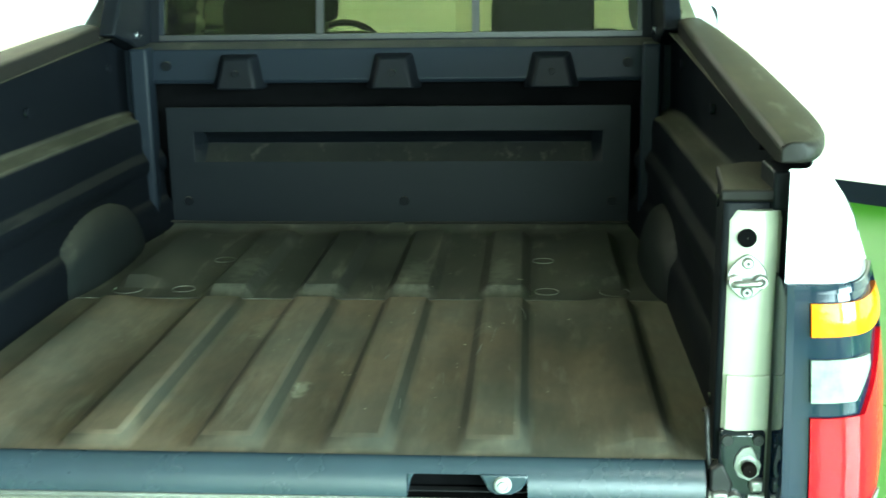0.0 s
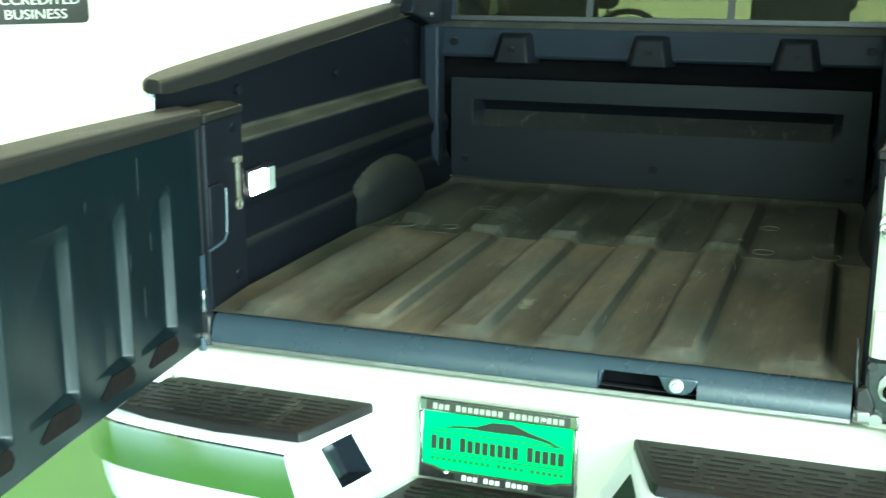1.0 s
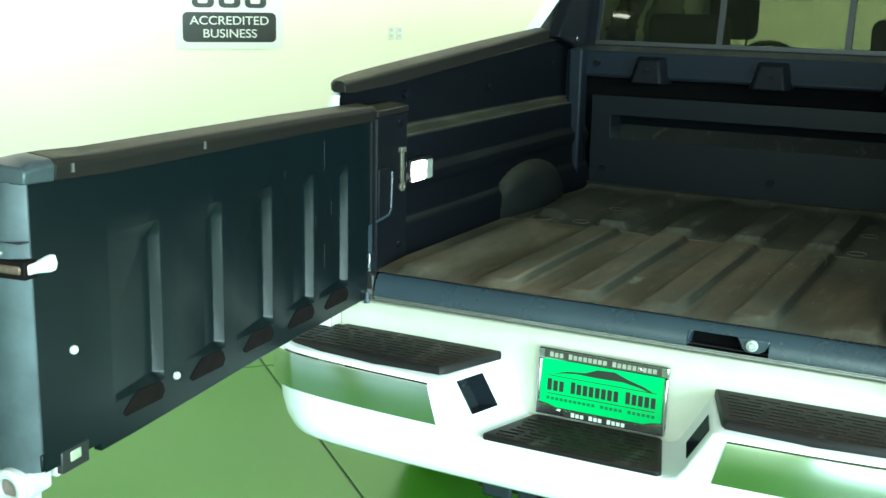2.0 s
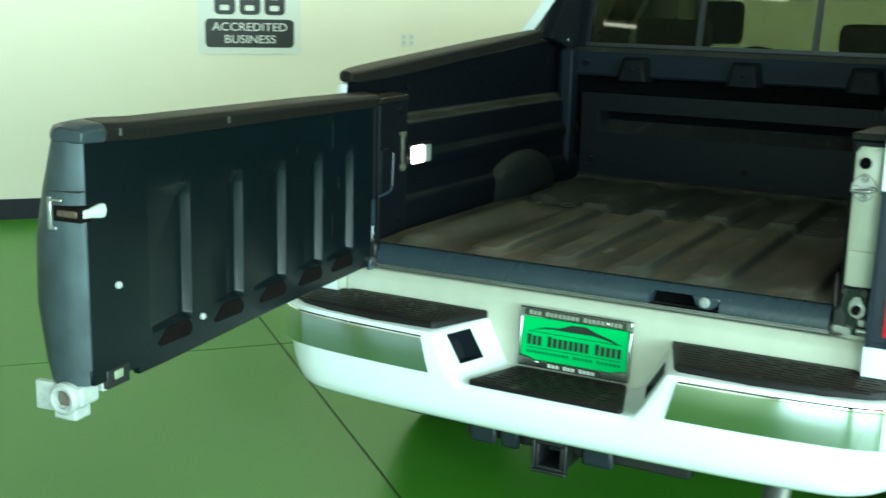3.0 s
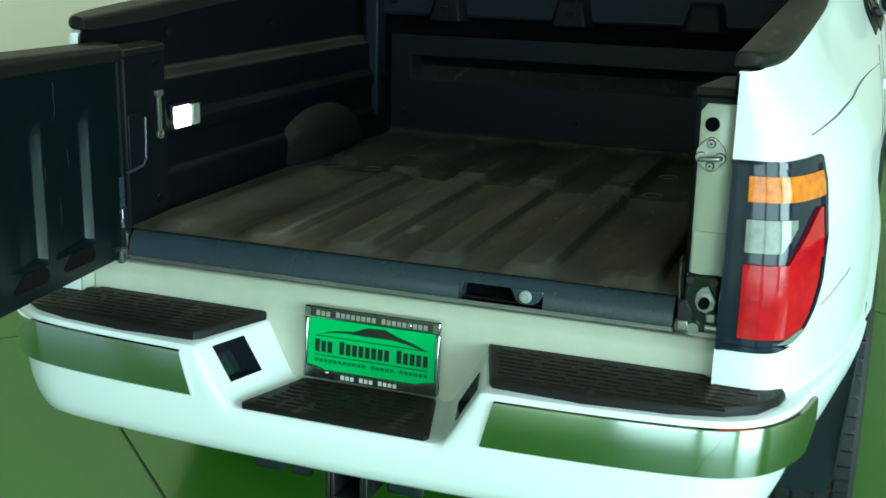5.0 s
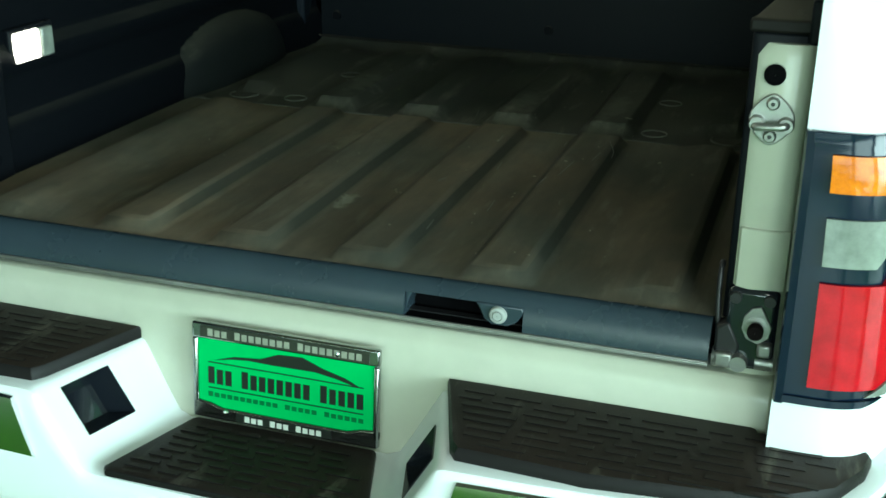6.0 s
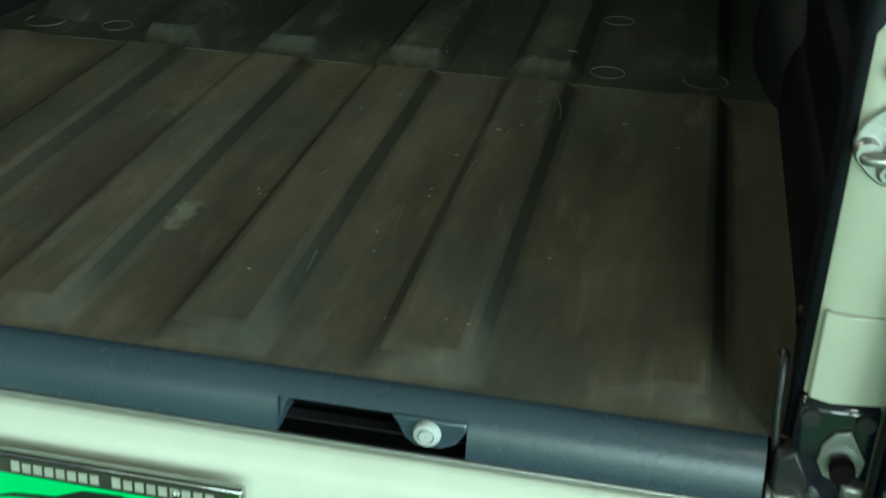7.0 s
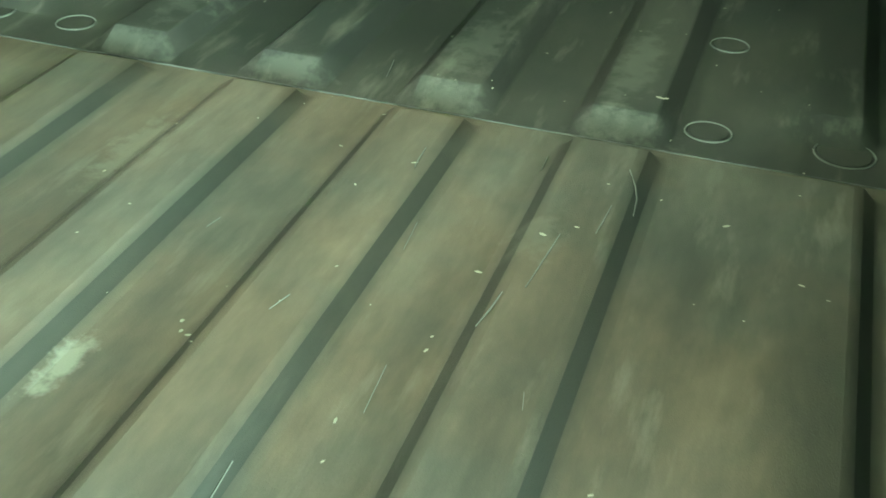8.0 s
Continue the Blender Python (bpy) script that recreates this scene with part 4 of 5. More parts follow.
def lamp_point(u, z, lift, side):
    """A place on the lamp: u runs from the jamb round the corner."""
    s = u * (len(PLAN) - 1)
    i = min(int(s), len(PLAN) - 2)
    c = PLAN[i].lerp(PLAN[i + 1], s - i)
    d = (PLAN[i + 1] - PLAN[i])
    n2 = Vector((d.y, d.x, 0)).normalized()
    x = lerp(SKIN, z)
    x -= c.x / 0.2 * (x - 0.712)
    out = Vector((abs(n2.x), -abs(n2.y), 0))
    return (side * (x + out.x * lift), c.y + lean(c.y, z) + out.y * lift, z)


def lamp_sheet(name, u0, u1, z0, z1, lift, material, parent, side, label="", nu=16, nz=8, edge=None, thick=0.008):
    rows = []
    for i in range(nu + 1):
        row = []
        for k in range(nz + 1):
            z = z0 + (z1 - z0) * k / nz
            a, b = (u0, u1) if edge is None else edge(z, u0, u1)
            row.append(lamp_point(a + (b - a) * i / nu, z, lift, side))
        rows.append(row)
    bm = bmesh.new()
    sheet(bm, rows)
    return part(name, bm, material, parent, label, thick=thick)


def lamp_edge(z, u0, u1):
    return u0, u1 * lerp([(0.800, 0.42), (0.812, 0.60), (0.835, 0.75), (0.87, 0.86), (0.92, 0.94), (1.0, 0.985), (1.2, 1.0)], z)


for side in (1, -1):
    house = lamp_sheet("tail_lamp", 0.02, 0.97, 0.800, 1.150, 0.006, LAMP_HOUSE, truck, side, "tail lamp with amber, clear and red lenses", edge=lamp_edge, nz=24)
    # the housing's wall beside the jamb
    rows = []
    for k in range(15):
        z = (0.800 if side > 0 else 0.850) + (0.350 if side > 0 else 0.300) * k / 14
        p = lamp_point(0.02, z, 0.004, side)
        rows.append([(p[0] + side * 0.006, p[1] - 0.006, z), (p[0] - side * 0.004, p[1] - 0.005, z), (p[0] - side * 0.007, p[1] + 0.004, z), (p[0] - side * 0.007, 0.012, z)])
    bm = bmesh.new()
    sheet(bm, rows)
    part("lamp_side", bm, LAMP_HOUSE, house, "navy side wall of the lamp housing", thick=0.003)
    # raised rim round the housing
    for z0, z1 in ((1.137, 1.149), (0.803, 0.812)):
        lamp_sheet("lamp_rim", 0.03, 0.96, z0, z1, 0.011, LAMP_HOUSE, house, side, edge=lamp_edge, nz=3, thick=0.006)
    lamp_sheet("lamp_rim", 0.93, 0.965, 0.83, 1.145, 0.011, LAMP_HOUSE, house, side, edge=lambda z, a, b: (lamp_edge(z, 0, 0.97)[1] - 0.045, lamp_edge(z, 0, 0.97)[1] - 0.008), nu=3, nz=22, thick=0.006)
    lamp_sheet("amber_lens", 0.11, 0.91, 1.078, 1.124, 0.013, AMBER, house, side, "amber indicator lens")
    lamp_sheet("clear_lens", 0.11, 0.57, 0.986, 1.046, 0.013, CLEAR, house, side, "clear reversing lens", edge=lambda z, a, b: (a, b * lerp([(0.986, 0.76), (1.030, 1.0), (1.1, 1.0)], z)))
    lamp_sheet("red_lens", 0.11, 0.88, 0.828, 0.964, 0.013, RED, house, side, "red brake lens", nz=14, edge=lambda z, a, b: (a, min(b, lamp_edge(z, 0, 0.97)[1] - 0.085)))
    lamp_sheet("red_lens", 0.62, 0.88, 0.964, 1.058, 0.013, RED, house, side, nz=12, nu=24, edge=lambda z, a, b: (lerp([(0.964, 0.50), (0.985, 0.56), (1.02, 0.70), (1.046, 0.79), (1.058, 0.85)], z), b))
    lamp_sheet("clear_lens", 0.50, 0.80, 0.820, 0.842, 0.0165, CLEAR, house, side, "pale lower reflector strip", nz=4, edge=lambda z, a, b: (lerp([(0.820, 0.44), (0.842, 0.62)], z), lamp_edge(z, 0, 0.97)[1] - 0.07), thick=0.004)

# ---------------- rear bumper ----------------
HALF = glide([(0, -0.252, 0), (0.25, -0.248, 0), (0.5, -0.238, 0), (0.68, -0.220, 0), (0.77, -0.196, 0), (0.83, -0.150, 0), (0.87, -0.075, 0), (0.893, 0.025, 0), (0.925, 0.15, 0), (0.950, 0.3, 0), (0.968, 0.42, 0), (0.975, 0.54, 0)], 4)


def offset(line, i, d):
    a, b = line[max(i - 1, 0)], line[min(i + 1, len(line) - 1)]
    t = (b - a).normalized()
    return line[i] + Vector((t.y, -t.x, 0)) * d


# stations across the bumper: place on the face, where its shelf ends at the back, height of the shelf
def face_y(x):
    for p, q in zip(HALF, HALF[1:]):
        if p.x <= x <= q.x:
            return p.y + (q.y - p.y) * (x - p.x) / max(1e-6, q.x - p.x)
    return HALF[-1].y


LOW_Z, STEP_Z = 0.588, 0.708
cross = [(0.0, 0.0, LOW_Z), (0.10, 0.075, LOW_Z), (0.18, 0.135, LOW_Z), (0.220, 0.164, LOW_Z), (0.241, 0.184, LOW_Z + 0.008), (0.2587, 0.2014, 0.6220), (0.3018, 0.2444, 0.6940), (0.307, 0.2495, STEP_Z - 0.006), (0.312, 0.255, STEP_Z - 0.002), (0.322, 0.266, STEP_Z),
         (0.36, 0.34, STEP_Z), (0.44, 0.44, STEP_Z), (0.54, 0.54, STEP_Z), (0.62, 0.62, STEP_Z)]
stations = [(Vector((x, face_y(x), 0)), xb, z) for x, xb, z in cross] + [(p, min(p.x, 0.70 + 0.55 * max(0.0, p.x - 0.70)), STEP_Z) for p in HALF if p.x > 0.66]


def bumper_column(i):
    p0, xb, top = stations[i]
    a, b = stations[max(i - 1, 0)][0], stations[min(i + 1, len(stations) - 1)][0]
    t = (b - a).normalized()
    if i == 0:
        t = Vector((1, 0, 0))
    out = Vector((t.y, -t.x, 0))
    base = lerp([(-1, 0.467), (-0.06, 0.467), (0.0, 0.476), (0.15, 0.504), (0.3, 0.528), (0.45, 0.572), (0.54, 0.62)], p0.y)
    tall = top - base
    col = []
    for f, z, d in ((0, base, -0.08), (0, base + 0.004, -0.03), (0, base + 0.018, -0.010), (0, base + 0.045, 0.0), (0, base + 0.08, 0.004), (0.75, 0, 0.004), (0.88, 0, 0.003), (0, top - 0.010, 0.000), (0, top - 0.003, -0.004), (0, top, -0.014)):
        z = base + f * tall if f else z
        tuck = lerp([(0.70, 0.0), (0.83, 0.035), (0.885, 0.058), (0.925, 0.070), (0.95, 0.062), (0.975, 0.045)], p0.x) * max(0.0, 1 - (z - base) / tall) ** 1.5
        p = p0 + out * (d - tuck)
        col.append(Vector((p.x, p.y, z)))
    back = Vector((xb, -0.035 if p0.x < 0.69 else 0.06, top))
    if p0.y > 0.0:
        back = p0 - out * 0.10 + Vector((0, 0, top))
    front = col[-1]
    for f in (0.15, 0.58, 0.88, 1.0):
        col.append(front.lerp(back, f))
    return col


bm = bmesh.new()
cols = [bumper_column(i) for i in range(len(stations))]
net = sheet(bm, [[(-p.x, p.y, p.z) for p in c] for c in cols[:0:-1]] + [[tuple(p) for p in c] for c in cols])
# the square openings in the slanted cheeks
mid_col = len(cols) - 1
for a, b in ((mid_col + 5, mid_col + 6), (mid_col - 5, mid_col - 6)):
    corner = {net[a][10], net[a][11], net[b][10], net[b][11]}
    bmesh.ops.delete(bm, geom=[f for f in net[a][10].link_faces if set(f.verts) == corner], context="FACES_ONLY")
bumper = part("rear_bumper", bm, WHITE_PAINT, truck, "white painted rear bumper with steps")

for side in (1, -1):
    # rubber step pad with raised tread bars
    pad = [(0.256, -0.032), (0.262, -0.048), (0.316, -0.204), (0.328, -0.220), (0.50, -0.226), (0.66, -0.210), (0.750, -0.186), (0.805, -0.150), (0.838, -0.09), (0.846, -0.052), (0.838, -0.034), (0.82, -0.028), (0.702, -0.040), (0.694, -0.020), (0.680, -0.018)]
    bm = bmesh.new()
    rings = []
    for z, k, m in ((STEP_Z - 0.002, 1.0, 1.0), (STEP_Z + 0.010, 1.0, 1.0), (STEP_Z + 0.018, 0.985, 0.95), (STEP_Z + 0.0195, 0.965, 0.88)):
        rings.append([(side * (0.54 + (x - 0.54) * k), -0.12 + (y + 0.12) * m, z) for x, y in pad])
    loft(bm, rings)
    step = part("step_pad", bm, PAD, bumper, "brown-black rubber step pad")
    bm = bmesh.new()
    rng = random.Random(5)
    for r in range(8):
        y = -0.204 + 0.0195 * r
        x = 0.335 - 0.008 * r + rng.uniform(0, 0.03)
        while x < 0.770 - 0.012 * abs(r - 5):
            ln = rng.uniform(0.03, 0.075)
            box(bm, *sorted((side * x, side * (x + ln))), y, y + 0.009, STEP_Z + 0.018, STEP_Z + 0.0208)
            x += ln + 0.016
    tagged(part("tread_bar", bm, PAD, step), kind="stuff")
    # chrome band on the face of the bumper
    line = HALF if side > 0 else [Vector((-p.x, p.y, 0)) for p in HALF[::-1]]
    rows = []
    for i in range(len(line)):
        ax = abs(line[i].x)
        if ax < 0.285 or line[i].y > 0.032:
            continue
        inset = lerp([(0.285, 0.0), (0.40, 1.0)], ax)
        row = []
        for z, d in ((0.596, 0.003), (0.601, 0.0085), (0.640, 0.0100), (0.684, 0.0100), (0.693, 0.0085), (0.695, 0.003)):
            p = offset(line, i, d)
            shift = (1 - inset) * 0.36 * (z - 0.596)
            z = max(z, lerp([(-0.05, 0.594), (-0.01, 0.606), (0.02, 0.632), (0.04, 0.655)], line[i].y))
            row.append((p.x + math.copysign(shift, p.x), p.y, z))
        rows.append(row)
    bm = bmesh.new()
    sheet(bm, rows)
    part("chrome_band", bm, CHROME, bumper, "polished chrome bumper band", thick=0.005)
    # square dark recess in the slanted cheek
    q = [Vector((side * p.x, p.y, p.z)) for p in (cols[5][10], cols[5][11], cols[6][11], cols[6][10])]
    n = (q[1] - q[0]).cross(q[3] - q[0]).normalized()
    if n.x * side > 0:
        n = -n
    mid = sum(q, Vector()) / 4
    bm = bmesh.new()
    deep = [[p + n * 0.002 for p in q], [mid + (p - mid) * 0.96 - n * 0.004 for p in q], [mid + (p - mid) * 0.62 - n * 0.040 for p in q]]
    loft(bm, deep, caps=False)
    bm.faces.new([v for v in list(bm.verts)[-4:]])
    part("cheek_recess", bm, GLOSS, bumper, "dark square recess in the bumper cheek")

bm = bmesh.new()
prism(bm, [(0.012, 0.792), (-0.014, 0.790), (-0.026, 0.778), (-0.031, 0.765), (-0.035, 0.72), (-0.050, 0.586), (-0.05, 0.56), (0.06, 0.56), (0.06, 0.792)], "x", -0.712, 0.712)
for side in (1, -1):
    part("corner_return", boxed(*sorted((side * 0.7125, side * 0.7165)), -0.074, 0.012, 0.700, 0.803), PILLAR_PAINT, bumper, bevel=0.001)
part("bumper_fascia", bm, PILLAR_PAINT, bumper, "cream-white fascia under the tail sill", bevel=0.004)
bm = bmesh.new()
pad = [(-0.150, -0.060), (0.150, -0.060), (0.156, -0.066), (0.207, -0.235), (0.200, -0.245), (-0.200, -0.245), (-0.207, -0.235), (-0.156, -0.066)]
loft(bm, [[(x, y, LOW_Z - 0.002) for x, y in pad], [(x, y, LOW_Z + 0.008) for x, y in pad], [(x * 0.97, -0.152 + (y + 0.152) * 0.93, LOW_Z + 0.011) for x, y in pad]])
cpad = part("centre_step_pad", bm, PAD, bumper, "brown-black rubber centre step pad", bevel=0.002)
bm = bmesh.new()
rng = random.Random(9)
for r in range(8):
    y = -0.226 + 0.019 * r
    edge = 0.186 - 0.0057 * r
    x = -edge + rng.uniform(0, 0.02)
    while x < edge - 0.04:
        ln = min(rng.uniform(0.03, 0.06), edge - x)
        box(bm, x, x + ln, y, y + 0.008, LOW_Z + 0.0095, LOW_Z + 0.013)
        x += ln + 0.014
tagged(part("tread_bar", bm, PAD, cpad), kind="stuff")

# ---------------- dealer plate in a chrome frame ----------------
PM = Matrix.Translation((0.004, -0.062, 0.604)) @ Matrix.Rotation(radians(-5), 4, "X")


def plate_part(name, bm, material, parent, label="", bevel=0.0):
    bm.transform(PM)
    return part(name, bm, material, parent, label, bevel=bevel)


W, H = 0.1555, 0.158
plate = plate_part("dealer_plate", boxed(-0.150, 0.150, -0.004, 0.002, 0.004, H - 0.004), PLATE_GREEN, truck, "green dealer plate with black print in a chrome frame")
bm = bmesh.new()
for x0, x1, z0, z1 in ((-W, W, H - 0.026, H), (-W, -W + 0.009, 0.012, H - 0.026), (W - 0.009, W, 0.012, H - 0.026)):
    box(bm, x0, x1, -0.009, 0.003, z0, z1)
prism(bm, [(-W, 0.0), (W, 0.0), (W, 0.030), (0.125, 0.026), (0.105, 0.020), (-0.105, 0.020), (-0.125, 0.026), (-W, 0.030)], "y", -0.009, 0.003)
frm = plate_part("plate_frame", bm, PLATE_CHROME, plate, "chrome plate frame", bevel=0.003)
plate_part("frame_band", boxed(-0.140, 0.140, -0.0105, -0.0092, H - 0.022, H - 0.004), BAND, frm)
plate_part("frame_band", boxed(-0.080, 0.080, -0.0105, -0.0092, 0.003, 0.017), INK, frm)


def bars(words, x0, x1, z0, z1, y, material, parent, gap=0.35):
    """Print as plain bars: word lengths in letters."""
    total = sum(words) + 0.9 * (len(words) - 1)
    unit = (x1 - x0) / total
    x = x0
    bm = bmesh.new()
    for n in words:
        for k in range(n):
            tall = z1 if k == 0 else z1 - 0.12 * (z1 - z0)
            box(bm, x + unit * 0.12, x + unit * 0.84, y - 0.0006, y, z0, tall)
            x += unit
        x += unit * 0.9
    return plate_part("print_line", bm, material, parent)


bars([3, 8, 9], -0.128, 0.130, H - 0.019, H - 0.007, -0.0106, DIM_INK, frm)
bars([3, 3, 4], -0.066, 0.066, 0.005, 0.0150, -0.0106, LIGHT_INK, frm)
bars([3, 8, 5], -0.132, 0.132, 0.058, 0.086, -0.0042, INK, plate)
bars([11, 5, 6], -0.132, 0.132, 0.036, 0.044, -0.0042, mat("dark_green_print", (0.0, 0.14, 0.03), 0.4), plate)
for z in (0.0500, 0.0925):
    plate_part("print_rule", boxed(-0.130, 0.130, -0.0048, -0.0042, z, z + 0.0018), INK, plate)
bm = bmesh.new()
car = [(-0.120, 0.097), (-0.085, 0.108), (-0.040, 0.112), (-0.010, 0.124), (0.030, 0.126), (0.062, 0.114), (0.100, 0.104), (0.125, 0.093), (0.118, 0.093), (0.085, 0.101), (0.05, 0.106), (-0.02, 0.105), (-0.06, 0.106), (-0.09, 0.103)]
prism(bm, car, "y", -0.0050, -0.0042)
plate_part("print_shape", bm, INK, plate)
for x in (-0.097, 0.090):
    bm = bmesh.new()
    lathe(bm, [(0.0005, -0.004), (0.004, -0.003), (0.005, 0.0)], (x, -0.010, 0.015 if x < 0 else H - 0.014), "y", 12)
    plate_part("plate_screw", bm, CHROME, frm)

# ---------------- tow hitch, exhaust, underbody ----------------
bm = boxed(-0.32, 0.32, -0.02, 0.05, 0.36, 0.43)
hitch = part("tow_hitch", bm, BLACK, truck, "black steel tow hitch with a square receiver", bevel=0.006)
bm = bmesh.new()
o, i = 0.040, 0.030
for a, b in (((-o, -o), (o, -i)), ((-o, i), (o, o)), ((-o, -i), (-i, i)), ((i, -i), (o, i))):
    box(bm, -0.036 + a[0], -0.036 + b[0], -0.095, 0.10, 0.376 + a[1], 0.376 + b[1])
part("receiver_tube", bm, BLACK, hitch, bevel=0.003)
bm = bmesh.new()
for x0, x1, z0, z1 in ((-0.050, 0.050, 0.040, 0.050), (-0.050, 0.050, -0.050, -0.040), (-0.050, -0.040, -0.040, 0.040), (0.040, 0.050, -0.040, 0.040)):
    box(bm, -0.036 + x0, -0.036 + x1, -0.098, -0.082, 0.376 + z0, 0.376 + z1)
part("receiver_collar", bm, BLACK, hitch, bevel=0.003)
for x0, x1 in ((-0.295, -0.215), (-0.20, -0.145), (0.035, 0.122)):
    part("chain_plate", boxed(x0, x1, -0.05, -0.030, 0.352, 0.425), FLAP, hitch, bevel=0.012)
bm = bmesh.new()
lathe(bm, [(0.028, 0.0), (0.034, 0.0), (0.034, 0.30), (0.028, 0.30)], (0.53, 0.0, 0.0), "y", 24)
bm.transform(Matrix.Translation((0, 0.0, 0.330)) @ Matrix.Rotation(radians(48), 4, "X"))
part("exhaust_pipe", bm, STEEL, truck, "grey steel exhaust tip")
bm = tube(bmesh.new(), [(-0.545, -0.06, 0.50), (-0.545, -0.10, 0.452), (-0.530, -0.11, 0.446), (-0.500, -0.11, 0.446), (-0.488, -0.10, 0.452), (-0.488, -0.06, 0.50)], 0.010)
part("tow_eye", bm, WHITE_PAINT, truck, "white painted tow eye under the bumper")
bm = boxed(-0.72, 0.72, 0.0, 0.45, 0.46, 0.56)
box(bm, -0.68, 0.68, 0.45, 4.6, 0.34, 0.5)
part("underbody", bm, BLACK, truck, bevel=0.02)

# ---------------- wheels ----------------
def wheel(x, y, side):
    bm = bmesh.new()
    w = 0.122
    prof = [(0.225, -w * 0.80), (0.300, -w), (0.345, -w * 0.97), (0.362, -w * 0.84), (0.365, -w * 0.5), (0.366, 0), (0.365, w * 0.5), (0.362, w * 0.84), (0.345, w * 0.97), (0.300, w), (0.225, w * 0.80), (0.225, -w * 0.8)]
    lathe(bm, prof, (x, y, WHEEL_R), "x", 48)
    tyre = part("tyre", bm, RUBBER, truck, "black tyre with block tread")
    bm = bmesh.new()
    for k in range(52):
        a = 2 * math.pi * k / 52
        for j, (p, q) in enumerate(((-0.108, -0.074), (-0.064, -0.030), (-0.022, 0.022), (0.030, 0.064), (0.074, 0.108))):
            sh = a + 0.03 * j
            rot = Matrix.Rotation(sh, 4, "X")
            b = boxed(p, q, -0.016, 0.016, 0.360, 0.3715)
            b.transform(Matrix.Translation((x, y, WHEEL_R)) @ rot)
            me = bpy.data.meshes.new("tmp")
            b.to_mesh(me)
            bm.from_mesh(me)
            bpy.data.meshes.remove(me)
            b.free()
    tagged(part("tread_block", bm, RUBBER, tyre, smooth=False), kind="stuff")
    bm = bmesh.new()
    lathe(bm, [(0.0005, 0.05 * side), (0.05, 0.052 * side), (0.06, 0.03 * side), (0.17, 0.035 * side), (0.205, 0.05 * side), (0.222, 0.085 * side), (0.230, 0.098 * side), (0.226, 0.06 * side), (0.215, -0.09 * side)], (x, y, WHEEL_R), "x", 40)
    rim = part("rim", bm, STEEL, truck, "silver alloy wheel rim")
    for k in range(5):
        a = 2 * math.pi * k / 5
        b = boxed(*sorted((side * 0.03, side * 0.075)), -0.028, 0.028, 0.04, 0.21)
        b.transform(Matrix.Translation((x, y, WHEEL_R)) @ Matrix.Rotation(a, 4, "X"))
        part("spoke", b, STEEL, rim, bevel=0.008)


for side in (1, -1):
    wheel(side * 0.872, AXLE, side)
    wheel(side * 0.872, FRONT_AXLE, side)
    for yc in (AXLE, FRONT_AXLE):
        bm = bmesh.new()
        rows = []
        for k in range(17):
            t = math.pi * (k / 16 * 0.98 + 0.10)
            rows.append([(side * xx, yc - 0.448 * math.cos(t), WHEEL_R + 0.448 * math.sin(t)) for xx in (0.55, 0.70, 0.93)])
        sheet(bm, rows)
        part("wheel_liner", bm, BLACK, truck, "black plastic wheel arch liner", thick=0.006)
    # mud guard behind the rear wheel
    bm = bmesh.new()
    pts = [(0.70, 0.585, 0.235), (0.925, 0.578, 0.240), (0.945, 0.565, 0.30), (0.955, 0.545, 0.42), (0.962, 0.535, 0.52), (0.968, 0.535, 0.63), (0.972, 0.565, 0.74), (0.70, 0.565, 0.74)]
    loft(bm, [[(side * x, y, z) for x, y, z in pts], [(side * x, y - 0.012, z) for x, y, z in pts]])
    part("mud_flap", bm, FLAP, truck, "dark grey rubber mud flap", bevel=0.004)

# ---------------- the open swing gate ----------------
TH = radians(6.0)
GM = Matrix(((math.sin(TH), math.cos(TH), 0, -0.643), (-math.cos(TH), math.sin(TH), 0, -0.030), (0, 0, 1, 0), (0, 0, 0, 1)))
POCKETS = [(a, a + 0.105, 1.156, 0.858) for a in (0.852, 0.646, 0.453, 0.266, 0.090)]


def gate_rise(s_at):
    """How far the gate's top edge climbs towards its free end."""
    return lerp([(-0.05, 0.010), (0.35, 0.018), (1.0, 0.026), (1.19, 0.036)], s_at)



def gate_part(name, bm, material, parent, label="", **k):
    bm.transform(GM)
    return part(name, bm, material, parent, label, **k)


def gate_height(s, z):
    h = 0.0
    for a, b, zt, zb in POCKETS:
        h = max(h, min(ramp(s, a + 0.004, a + 0.018, a + 0.034, b + 0.050), ramp(z, zb, zb + 0.014, zt - 0.030, zt)))
    return -0.017 * h


bm = bmesh.new()
# shell: inner face back to the rounded outer face
outer = [(0.80, -0.108), (0.84, -0.122), (0.95, -0.138), (1.08, -0.134), (1.18, -0.112), (1.236, -0.084)]
rows = []
for s in (-0.055, 0.2, 0.5, 0.8, 1.0, 1.15, 1.168, 1.178):
    pull = lerp([(-1, 0), (1.15, 0), (1.168, 0.004), (1.178, 0.010)], s)
    rows.append([(s, -0.012 - pull * 0.2, 0.80)] + [(s, y + pull, z) for z, y in outer] + [(s, -0.012 - pull * 0.2, 1.234 + gate_rise(s))])
sheet(bm, rows)
vs = [v for v in bm.verts if v.co.x > 1.177]
bm.faces.new(sorted(vs, key=lambda v: v.index if v.index >= 0 else 0))
gate = gate_part("tailgate", bm, WHITE_PAINT, truck, "open swing tailgate, white outside with black inner panel")
ss = [-0.055, 0.0, 0.35, 0.7, 1.0, 1.12, 1.185]
for a, b, zt, zb in POCKETS:
    ss += [a + 0.004, a + 0.018, a + 0.034, b + 0.050]
net = cuts(*ss)
bm = bmesh.new()
